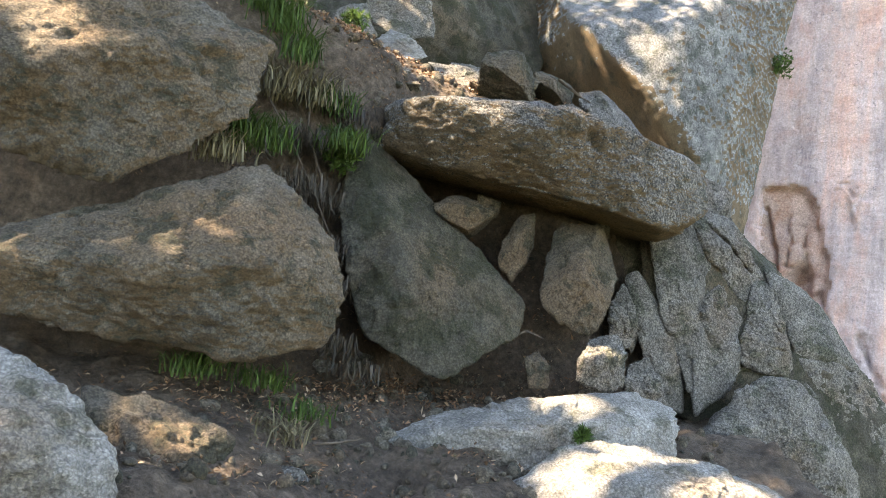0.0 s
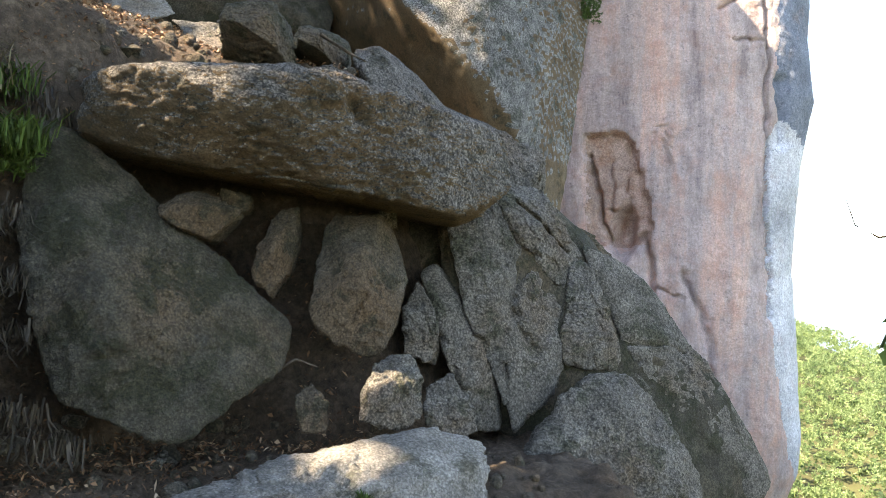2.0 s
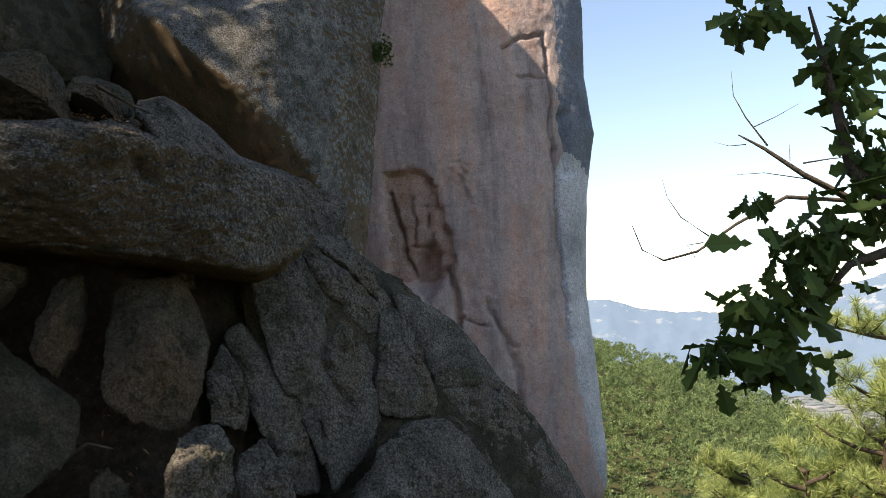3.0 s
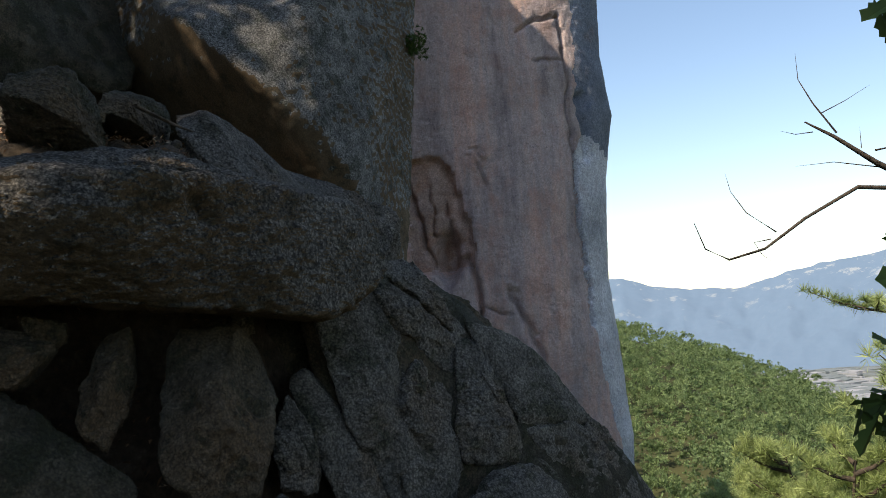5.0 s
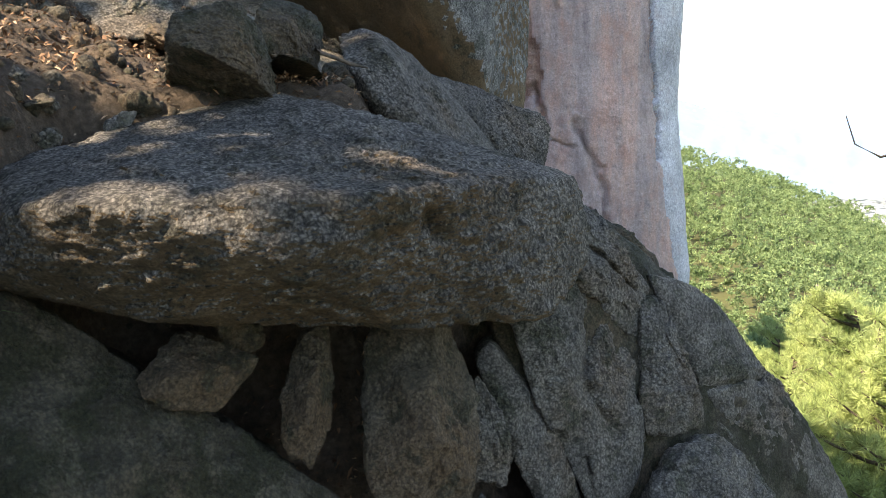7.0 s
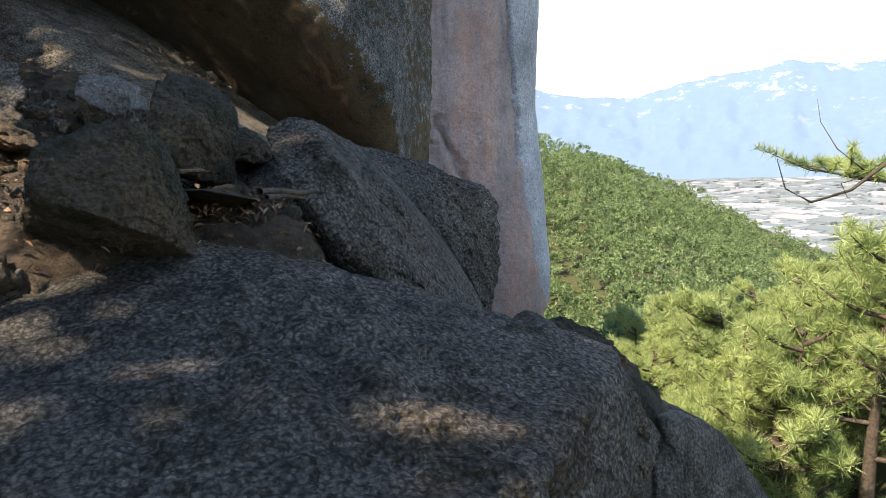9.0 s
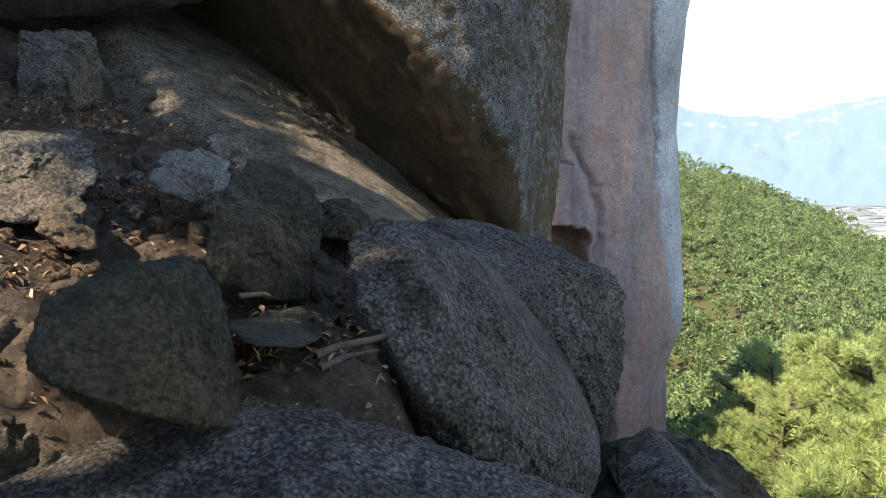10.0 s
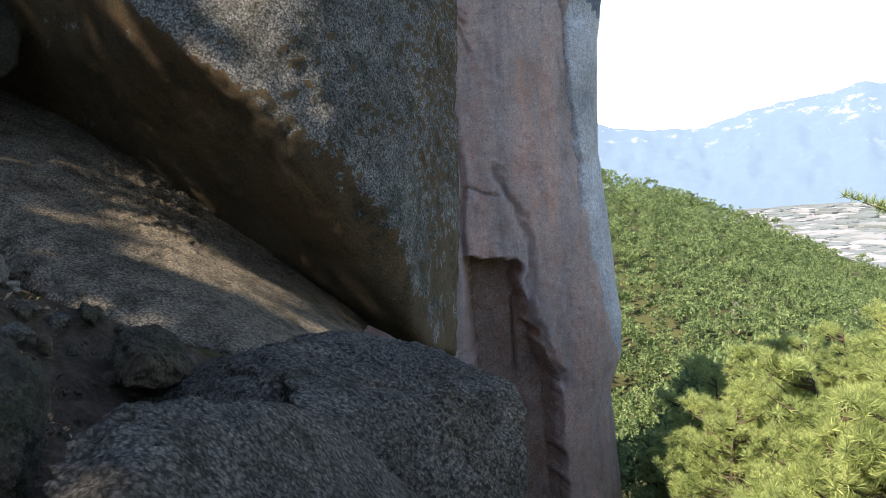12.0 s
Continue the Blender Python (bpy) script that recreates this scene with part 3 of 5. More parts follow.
rock("boulder", [(0.79, 5.75, 3.14), (0.85, 5.8, 3.16), (0.94, 5.85, 3.16), (1.09, 5.95, 3.12), (1.25, 6, 3), (1.35, 5.9, 2.81), (1.45, 5.85, 2.67), (1.48, 5.75, 2.56), (1.47, 5.6, 2.42), (1.01, 5.25, 2.65), (0.87, 5.25, 2.78), (0.8, 5.3, 2.9), (0.74, 5.45, 3.01), (0.75, 5.6, 3.1), (0.9, 5.55, 3.12), (0.97, 5.4, 2.92), (1.1, 5.35, 2.7), (1.13, 6.15, 2.98), (1.26, 6.24, 3), (1.52, 6.36, 2.86), (1.69, 6.24, 2.58), (1.71, 6.02, 2.37), (1.2, 5.73, 2.68), (1.09, 5.9, 2.87), (1.22, 5.98, 2.97), (1.39, 5.81, 2.61), (1.3, 5.5, 2.2), (1, 5.4, 2.4)],
     M_COARSE, "long leaning grey boulder beside the slab", 7, 30, category="boulder", seed=77.7, rough=0.02, chip=0.018)
rock("boulder", [(1.32, 6.6, 3.07), (1.62, 7, 3.01), (1.99, 7.1, 2.9), (2.16, 6.9, 2.81), (2.2, 6.74, 2.77), (2.15, 6.55, 2.63), (2.04, 6.4, 2.52), (1.9, 6.3, 2.4), (1.87, 6.25, 2.24), (1.44, 6.1, 2.72), (1.31, 6.15, 2.93), (1.74, 6.35, 2.74), (1.64, 6.5, 2.9), (1, 7, 2.92), (1.32, 7.3, 2.9), (1.69, 7.4, 2.92), (1.61, 7.06, 2.87), (2.18, 7.48, 2.72), (2.36, 7.18, 2.61), (2.22, 6.89, 2.4), (2.08, 6.76, 2.16), (0.95, 6.5, 2.8), (1, 6.6, 2.5), (1.9, 6.4, 2)],
     M_COARSE, "broad smooth hump-backed grey granite boulder", 7, 26, category="boulder", seed=81.4, rough=0.02, chip=0.02,
     grooves=[(0.03, 0.08, [(1.17, 6, 2.98), (1.37, 5.95, 2.79), (1.55, 6, 2.58)])])
rock("stone", [(0.3, 6.2, 3.28), (0.36, 6.45, 3.33), (0.47, 6.6, 3.35), (0.57, 6.6, 3.31), (0.54, 6.4, 3.22), (0.41, 6.2, 3.2), (0.34, 6.15, 3.24), (0.33, 6.3, 3.12), (0.52, 6.5, 3.12), (0.4, 6.65, 3.15)],
     M_PALE, "pale flat-topped stone on the litter", 6, 120, category="stone", seed=85.1)
rock("stone", [(0.56, 7.4, 3.39), (0.61, 7.45, 3.4), (0.65, 7.4, 3.3), (0.63, 7.3, 3.28), (0.57, 7.3, 3.3), (0.59, 7.54, 3.37), (0.62, 7.58, 3.38), (0.66, 7.54, 3.31), (0.64, 7.47, 3.28), (0.59, 7.47, 3.3)],
     M_PALE, "small pale stone on the slope", 5, 30, category="stone", seed=88.8)
rock("boulder", [(-0.19, 7.8, 3.86), (0.06, 7.9, 3.89), (0.14, 7.9, 3.85), (0.13, 7.8, 3.55), (0.06, 7.6, 3.51), (-0.19, 7.5, 3.51), (-0, 7.5, 3.67), (-0.17, 8.29, 3.84), (0.02, 8.36, 3.86), (0.08, 8.36, 3.83), (0.08, 8.29, 3.61), (0.02, 8.14, 3.58), (-0.17, 8.06, 3.58)],
     M_GREY, "grey block under the dark overhang", 6, 40, category="boulder", seed=92.5)
rock("stone", [(0.93, 6.9, 3.04), (0.96, 6.95, 3.11), (1.06, 7, 3.11), (1.14, 6.95, 3.05), (1.14, 6.85, 2.98), (1.05, 6.75, 2.97), (0.94, 6.75, 2.99), (1.03, 6.7, 3.06), (0.98, 7.14, 3), (1, 7.18, 3.05), (1.07, 7.21, 3.05), (1.14, 7.18, 3), (1.13, 7.1, 2.95), (1.07, 7.03, 2.94), (0.98, 7.03, 2.96)],
     M_DARK, "small dark stone at the foot of the slope rock", 6, 30, category="stone", seed=96.2)
rock("stone", [(0.43, 5.4, 2.99), (0.54, 5.6, 2.97), (0.7, 5.75, 2.95), (0.76, 5.7, 2.92), (0.67, 5.4, 2.94), (0.54, 5.15, 2.98), (0.43, 5.1, 3.01), (0.51, 5.6, 2.93), (0.59, 5.75, 2.92), (0.71, 5.86, 2.9), (0.76, 5.82, 2.88), (0.69, 5.6, 2.9), (0.59, 5.41, 2.93), (0.51, 5.37, 2.95)],
     M_DARK, "flat dark stone between the boulders", 6, 30, category="stone", seed=99.9)
rock("stone", [(0.04, 6, 3.22), (0.11, 6.1, 3.23), (0.15, 6, 3.16), (0.15, 5.85, 3.11), (0.07, 5.8, 3.13), (0.01, 5.9, 3.17), (0.05, 6.18, 3.18), (0.09, 6.26, 3.19), (0.12, 6.18, 3.14), (0.13, 6.07, 3.1), (0.07, 6.03, 3.11), (0.02, 6.11, 3.14)],
     M_BROWN, "small brown stone in the litter", 5, 30, category="stone", seed=103.6)
rock("boulder", [(1.76, 6, 2.3), (1.97, 6.1, 2.29), (2.18, 6.1, 2.24), (2.3, 6, 2.16), (2.39, 5.9, 2), (2.2, 5.7, 1.91), (1.65, 5.7, 2.19), (2.11, 6.37, 2.1), (2.27, 6.44, 2.09), (2.42, 6.44, 2.06), (2.51, 6.37, 2), (2.58, 6.29, 1.88), (2.44, 6.14, 1.81), (2.03, 6.14, 2.01)],
     M_DARK, "dark rounded boulder below the hump-backed boulder", 6, 20, category="boulder", seed=107.3)
rock("sloping_rock", [(0.26, 9.2, 3.98), (0.46, 8.8, 3.71), (0.69, 8.3, 3.43), (0.97, 7.9, 3.21), (-0.05, 8.9, 3.57), (-0.6, 10.6, 4.5), (0.4, 10.8, 4.26), (0.83, 11, 4.41), (1.64, 10.7, 3.79), (2.28, 10, 3.07), (2.59, 9.3, 2.58), (2.14, 8.2, 2.63), (1.42, 7.4, 2.85), (1.02, 7.5, 3), (0.83, 7.9, 3.09), (0.48, 8.3, 3.43), (1.26, 8.2, 3.16), (1.67, 7.9, 2.89), (0.58, 11.43, 4.12), (0.97, 11.61, 4.26), (1.69, 11.34, 3.7), (2.28, 10.71, 3.05), (2.55, 10.08, 2.61), (2.15, 9.09, 2.65), (1.5, 8.37, 2.85), (1.14, 8.46, 2.99), (0.97, 8.82, 3.07), (0.65, 9.18, 3.37)],
     M_SLOPE, "smooth sloping granite sheet under the overhang", 7, 40, category="boulder", seed=111.0, rough=0.03, chip=0.05)
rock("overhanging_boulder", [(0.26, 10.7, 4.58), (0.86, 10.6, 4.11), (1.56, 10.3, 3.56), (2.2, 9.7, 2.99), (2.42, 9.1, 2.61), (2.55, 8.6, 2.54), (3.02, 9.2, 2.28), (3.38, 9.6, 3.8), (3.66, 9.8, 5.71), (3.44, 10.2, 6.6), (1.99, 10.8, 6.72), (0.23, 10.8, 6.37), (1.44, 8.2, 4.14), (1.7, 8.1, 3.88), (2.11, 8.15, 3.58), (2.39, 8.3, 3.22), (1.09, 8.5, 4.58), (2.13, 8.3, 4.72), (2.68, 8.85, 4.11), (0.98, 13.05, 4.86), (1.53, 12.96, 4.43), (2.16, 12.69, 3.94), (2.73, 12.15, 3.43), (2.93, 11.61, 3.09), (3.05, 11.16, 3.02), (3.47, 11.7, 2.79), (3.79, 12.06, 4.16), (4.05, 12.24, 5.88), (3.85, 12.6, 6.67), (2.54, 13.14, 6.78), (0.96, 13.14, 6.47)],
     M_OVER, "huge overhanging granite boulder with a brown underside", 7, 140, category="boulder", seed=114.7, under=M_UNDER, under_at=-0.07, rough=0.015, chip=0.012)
rock("stone", [(-0.79, 6.6, 3.58), (-0.7, 6.8, 3.79), (-0.47, 6.7, 3.68), (-0.35, 6.6, 3.52), (-0.54, 6.4, 3.39), (-0.74, 6.4, 3.46), (-0.77, 6.88, 3.66), (-0.7, 7.03, 3.82), (-0.53, 6.96, 3.74), (-0.44, 6.88, 3.62), (-0.58, 6.73, 3.52), (-0.73, 6.73, 3.57)],
     M_PALE, "pale stone at the top of the earth slope", 6, 30, category="stone", seed=122.1)
rock("stone", [(-0.34, 6.3, 3.4), (0.14, 6.3, 3.38), (0.16, 6.2, 3.28), (0.05, 6.1, 3.15), (-0.16, 6.1, 3.17), (-0.26, 6.52, 3.43), (0.09, 6.52, 3.42), (0.11, 6.44, 3.34), (0.03, 6.37, 3.25), (-0.13, 6.37, 3.26)],
     M_GREY, "flat grey stone at the top of the earth slope", 6, 30, category="stone", seed=125.8)
rock("rock_wall", [(-2.11, 10.2, 6.79), (0.39, 10.2, 7.31), (0.98, 9.7, 4.87), (0.77, 9.2, 4.12), (-0.05, 8.9, 4.11), (-1.69, 8.5, 4.07), (-0.26, 8.7, 4.57), (-1.01, 8.5, 4.74), (-2, 11.24, 7.05), (0.26, 11.24, 7.53), (0.79, 10.79, 5.33), (0.6, 10.34, 4.65), (-0.14, 10.07, 4.65), (-1.61, 9.71, 4.61)],
     M_DARK, "dark brown rock wall above the earth slope", 7, 40, category="boulder", seed=129.5)
rock("stone", [(-1.14, 6, 3.4), (-1.05, 6.3, 3.72), (-0.86, 6.4, 3.83), (-0.73, 6.2, 3.51), (-0.89, 6, 3.37), (-1.13, 6.33, 3.53), (-1.06, 6.55, 3.77), (-0.92, 6.63, 3.85), (-0.82, 6.48, 3.61), (-0.94, 6.33, 3.5)],
     M_GREY, "grey stone at the top of the bank", 5, 30, category="stone", seed=133.2)
rock("boulder", [(-0.99, 7.2, 3.99), (-0.97, 7.4, 4.48), (-0.48, 7.4, 4.54), (-0.34, 7.2, 3.88), (-0.66, 7, 3.77), (-0.96, 7.68, 4.19), (-0.94, 7.83, 4.55), (-0.57, 7.83, 4.6), (-0.47, 7.68, 4.1), (-0.71, 7.53, 4.02)],
     M_GREY, "weathered grey boulder above the bank", 6, 30, category="boulder", seed=136.9)
rock("stone", [(0.14, 3.35, 0.84), (0.2, 3.4, 0.89), (0.28, 3.4, 0.88), (0.29, 3.35, 0.81), (0.17, 3.3, 0.78), (0.16, 3.47, 0.82), (0.21, 3.51, 0.86), (0.27, 3.51, 0.84), (0.28, 3.47, 0.79), (0.19, 3.43, 0.77)],
     M_BROWN, "small brown stone lying on the path", 5, 24, category="stone", seed=140.6)
rock("stone", [(-0.63, 3, 0.81), (-0.47, 3.05, 0.84), (-0.37, 3, 0.8), (-0.32, 2.9, 0.69), (-0.6, 2.9, 0.65), (-0.63, 3.28, 0.73), (-0.51, 3.32, 0.76), (-0.44, 3.28, 0.73), (-0.4, 3.21, 0.64), (-0.61, 3.21, 0.62)],
     M_GREY, "grey stone half sunk in the path", 6, 24, category="stone", seed=144.3)
rock("stone", [(0.48, 4.4, 1.32), (0.54, 4.45, 1.36), (0.61, 4.45, 1.3), (0.61, 4.4, 1.18), (0.5, 4.35, 1.17), (0.51, 4.52, 1.3), (0.56, 4.56, 1.33), (0.61, 4.56, 1.28), (0.6, 4.52, 1.2), (0.53, 4.48, 1.19)],
     M_BROWN, "small dark stone leaning under the slab", 5, 24, category="stone", seed=148.0)

# ---- the pillar cliff ----
AXIS = radians(27)
EDGE_Z = [-16, -12, -7.2, -6.4, -5.6, -4, 0, 2.8, 5, 7.5, 9, 10.3, 13, 16, 22]
EDGE_U = [3.0, 2.95, 2.85, 3.1, 3.4, 3.5, 3.3, 3.1, 3.25, 3.5, 3.75, 4.0, 3.7, 3.8, 3.2]


def line_distance(u, z, line):
    best = np.full(u.shape, 1e9)
    for (a, b), (c, d) in zip(line, line[1:]):
        t = np.clip(((u - a) * (c - a) + (z - b) * (d - b)) / ((c - a) ** 2 + (d - b) ** 2), 0, 1)
        best = np.minimum(best, np.hypot(u - a - t * (c - a), z - b - t * (d - b)))
    return best


def pillar():
    nz, na_ = 420, 300
    zs = np.linspace(-16, 21, nz)
    ph = np.radians(np.linspace(-115, 115, na_))
    zz, pp = np.meshgrid(zs, ph, indexing="ij")
    right = np.interp(zz, EDGE_Z, EDGE_U)
    semi = right + 3.0
    e = 2 / 2.5
    u = -3.0 + semi * np.sign(np.sin(pp)) * np.abs(np.sin(pp)) ** e
    d = 42.5 - 4.0 * np.sign(np.cos(pp)) * np.abs(np.cos(pp)) ** e
    p = np.stack([u, d, zz], -1).reshape(-1, 3)
    q = p * (0.5, 0.5, 0.12)
    push = (0.16 * fbm(q, 3, 0.4) + 0.06 * fbm(p * (0.9, 0.9, 0.5) + 9, 4, 0.6) + 0.028 * fbm(p * 4, 3, 0.6)).reshape(u.shape)
    wob = 0.12 * fbm(p * 1.6 + 3, 3, 0.6).reshape(u.shape)
    uu, zq = u + wob, zz + wob
    # stepped flake with its cracks, and the slot below it
    flake = smooth(-5.6, -5.2, uu) * (1 - smooth(0.0, 0.12, uu - np.interp(zq, [2.5, 4.6, 7.9, 8.7], [-2.9, -2.55, -3.38, -3.8]))) * smooth(3.4, 4.2, zq) * (1 - smooth(8.55, 8.7, zq))
    push += 0.5 * flake
    hole = np.exp(-(((uu + 3.75) / 0.5) ** 2 + ((zq - 4.3) / 1.0) ** 2) ** 2)
    push += 1.3 * hole
    slot = smooth(-2.85, -2.7, uu) * (1 - smooth(-0.1, 0.08, uu - np.interp(zq, [-6, -2.7, -1.1, -0.5], [0.5, -0.5, -0.62, -1.6]))) * (1 - smooth(-0.75, -0.6, zq + 0.15 * (uu + 2.7)))
    push += 2.4 * slot
    for width, depth, line in (
        (0.10, 0.35, [(-5.3, 7.8), (-5.1, 6.3), (-4.7, 4.8), (-4.3, 3.8)]),
        (0.05, 0.25, [(-3.6, 8.1), (-3.62, 6.4), (-3.6, 5.2), (-4.5, 5.3)]),
        (0.05, 0.2, [(-4.4, 7.4), (-4.3, 6.2), (-4.4, 5.4)]),
        (0.07, 0.25, [(1.76, 14.3), (2.02, 11.8), (1.84, 9.8), (1.92, 6.6), (1.94, 4.2), (2.1, 1.0)]),
        (0.07, 0.2, [(-0.1, 13.6), (0.8, 14.1), (1.76, 14.3)]),
        (0.16, 0.22, [(-1.2, 2.7), (-0.3, 0.4), (-0.1, -1.4), (-0.4, -2.7), (0.7, -6.0)]),
        (0.10, 0.4, [(-2.75, 4.4), (-2.63, 2.2), (-2.78, -0.5)]),
        (0.08, 0.3, [(-0.66, -2.7), (-0.83, -5.9)]),
        (0.05, 0.15, [(-2.5, 2.0), (-1.25, 1.7)]),
        (0.25, 0.3, [(2.5, 10.8), (2.55, 8.3)]),
        (0.04, 0.10, [(-2.6, 8.3), (-2.45, 8.8), (-2.0, 8.95), (-1.7, 8.6)]),
        (0.04, 0.12, [(-2.3, 8.4), (-2.05, 7.5), (-1.7, 6.9)]),
        (0.04, 0.16, [(0.6, 12.5), (1.2, 12.3), (1.8, 12.4)]),
    ):
        push += 1.5 * depth * np.exp(-(line_distance(uu, zq, line) / width) ** 2)
    knob = np.exp(-(((u + 2.1) / 0.6) ** 2 + ((zz - 8.3) / 0.7) ** 2))
    push += knob * 0.10 * np.sin(6 * u + 5 * wob * 9)
    front = np.clip(np.cos(pp), 0.15, 1)
    d = d + push * front
    u = u - push * np.sin(pp) * 0.5
    x, y = u * math.cos(AXIS) + d * math.sin(AXIS), -u * math.sin(AXIS) + d * math.cos(AXIS)
    i, j = np.meshgrid(np.arange(nz - 1), np.arange(na_ - 1), indexing="ij")
    a = (i * na_ + j).ravel()
    faces = np.stack([a, a + 1, a + na_ + 1, a + na_], -1)
    ob = mesh_object("rock_pillar", np.stack([x, y, zz], -1).reshape(-1, 3), faces, M_PILLAR)
    kind_ = np.zeros(u.shape, int)
    kind_[(flake > 0.5) | (slot > 0.6)] = 1
    # right rim painted paler for its skylight, dark blue towards the top
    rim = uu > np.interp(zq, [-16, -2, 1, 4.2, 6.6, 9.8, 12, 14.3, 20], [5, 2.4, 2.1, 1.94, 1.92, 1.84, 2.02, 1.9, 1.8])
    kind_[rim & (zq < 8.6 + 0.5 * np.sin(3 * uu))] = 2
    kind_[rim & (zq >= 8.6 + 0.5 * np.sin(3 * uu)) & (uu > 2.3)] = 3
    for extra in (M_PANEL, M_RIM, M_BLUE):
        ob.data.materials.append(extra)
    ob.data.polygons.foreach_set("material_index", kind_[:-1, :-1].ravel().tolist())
    return ob


tagged(pillar(), "towering pinkish granite pillar with cracks and stained streaks", "cliff")

# unseen cliff, added to keep the sun off the pillar
rock("cliff", [(-6, 25, -12), (8.6, 28.5, -12), (-6, 25, 25), (8.2, 29, 26), (-4, 45, 26), (9.5, 44, 26), (-4, 45, -12), (9.5, 44, -12)],
     M_PILLAR, "tall unseen granite cliff added to shade the pillar", 6, 40, category="cliff", rough=0.02)

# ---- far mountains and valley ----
# haze is painted on: a blue base colour and a glow of its own
m, nt, b = shader("mountain_painted_haze", 1.0)
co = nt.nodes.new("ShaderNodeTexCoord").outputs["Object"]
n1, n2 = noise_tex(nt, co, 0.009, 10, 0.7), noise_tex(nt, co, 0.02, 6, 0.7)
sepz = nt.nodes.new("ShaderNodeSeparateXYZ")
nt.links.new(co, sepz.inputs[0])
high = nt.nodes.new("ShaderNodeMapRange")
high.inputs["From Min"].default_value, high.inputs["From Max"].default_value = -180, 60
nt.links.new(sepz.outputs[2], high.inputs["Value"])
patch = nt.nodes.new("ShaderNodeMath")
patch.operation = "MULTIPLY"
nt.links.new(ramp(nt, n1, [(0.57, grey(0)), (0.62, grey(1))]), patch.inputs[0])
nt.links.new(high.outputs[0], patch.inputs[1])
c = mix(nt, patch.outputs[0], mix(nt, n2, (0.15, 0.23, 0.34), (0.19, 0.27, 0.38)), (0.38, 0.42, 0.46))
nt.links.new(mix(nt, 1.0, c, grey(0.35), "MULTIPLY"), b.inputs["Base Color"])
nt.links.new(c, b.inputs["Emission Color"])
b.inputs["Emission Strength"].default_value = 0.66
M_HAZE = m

az = np.radians(np.linspace(10, 85, 420))
lv = np.linspace(0, 1, 40)
az2, lv2 = np.meshgrid(az, lv, indexing="ij")
probe = np.stack([az2.ravel() * 9, np.zeros(az2.size), np.zeros(az2.size)], -1)
top = 50 + 45 * fbm(probe, 5, 0.55).reshape(az2.shape) + 40 * smooth(0.72, 0.87, az2)
rad = 3300 + 1100 * lv2
zz = -325 + (top + 325) * lv2 ** 1.15
relief = np.stack([az2.ravel() * 60, lv2.ravel() * 7, np.zeros(az2.size)], -1)
zz = zz + 18 * fbm(relief, 4, 0.55).reshape(az2.shape) * np.sin(np.pi * lv2)
v = np.stack([rad * np.sin(az2), rad * np.cos(az2), zz], -1).reshape(-1, 3)
i, j = np.meshgrid(np.arange(419), np.arange(39), indexing="ij")
a = (i * 40 + j).ravel()
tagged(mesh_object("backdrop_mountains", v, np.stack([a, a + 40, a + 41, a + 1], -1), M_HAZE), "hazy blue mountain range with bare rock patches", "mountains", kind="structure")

m, nt, b = shader("town_field", 0.9)
geo = nt.nodes.new("ShaderNodeNewGeometry")
nt.links.new(ramp(nt, geo.outputs["Random Per Island"], [(0.0, (0.14, 0.165, 0.17)), (0.6, (0.17, 0.19, 0.195)), (0.7, (0.25, 0.26, 0.27)), (1.0, (0.31, 0.31, 0.325))]), b.inputs["Base Color"])
M_TOWN = m
v, f = [], []
rg = np.random.default_rng(3)
for _ in range(2000):
    r, t = 1650 + 1800 * rg.random(), radians(30 + 32 * rg.random())
    x, y, w, l, h = r * math.sin(t), r * math.cos(t), 6 + 26 * rg.random(), 8 + 50 * rg.random(), 2 + 5 * rg.random()
    k = len(v)
    v += [(x + sx * w, y + sy * l, -316 + sz * (h + 3)) for sz in (0, 1) for sx, sy in ((-1, -1), (1, -1), (1, 1), (-1, 1))]
    f += [[k + 4, k + 5, k + 6, k + 7], [k, k + 1, k + 5, k + 4], [k + 1, k + 2, k + 6, k + 5], [k + 2, k + 3, k + 7, k + 6], [k + 3, k, k + 4, k + 7]]
tagged(mesh_object("distant_town", v, f, M_TOWN, flat=True), "pale sunlit town and fields in the valley", "town", kind="stuff")


# ---- foliage ----
def leaf_material(name, light, dark, scale, through_light=0.25):
    m, nt, b = shader(name, 0.65)
    geo = nt.nodes.new("ShaderNodeNewGeometry")
    co = nt.nodes.new("ShaderNodeTexCoord").outputs["Object"]
    n1 = noise_tex(nt, co, scale, 3, 0.6)
    c = mix(nt, ramp(nt, n1, [(0.35, grey(0)), (0.65, grey(1))]), dark, light)
    c = mix(nt, 1.0, c, ramp(nt, geo.outputs["Random Per Island"], [(0.0, grey(0.55)), (1.0, grey(1.45))]), "MULTIPLY")
    nt.links.new(c, b.inputs["Base Color"])
    tr = nt.nodes.new("ShaderNodeBsdfTranslucent")
    nt.links.new(c, tr.inputs[0])
    ms = nt.nodes.new("ShaderNodeMixShader")
    ms.inputs[0].default_value = through_light
    nt.links.new(b.outputs[0], ms.inputs[1])
    nt.links.new(tr.outputs[0], ms.inputs[2])
    nt.links.new(ms.outputs[0], nt.nodes["Material Output"].inputs[0])
    return m


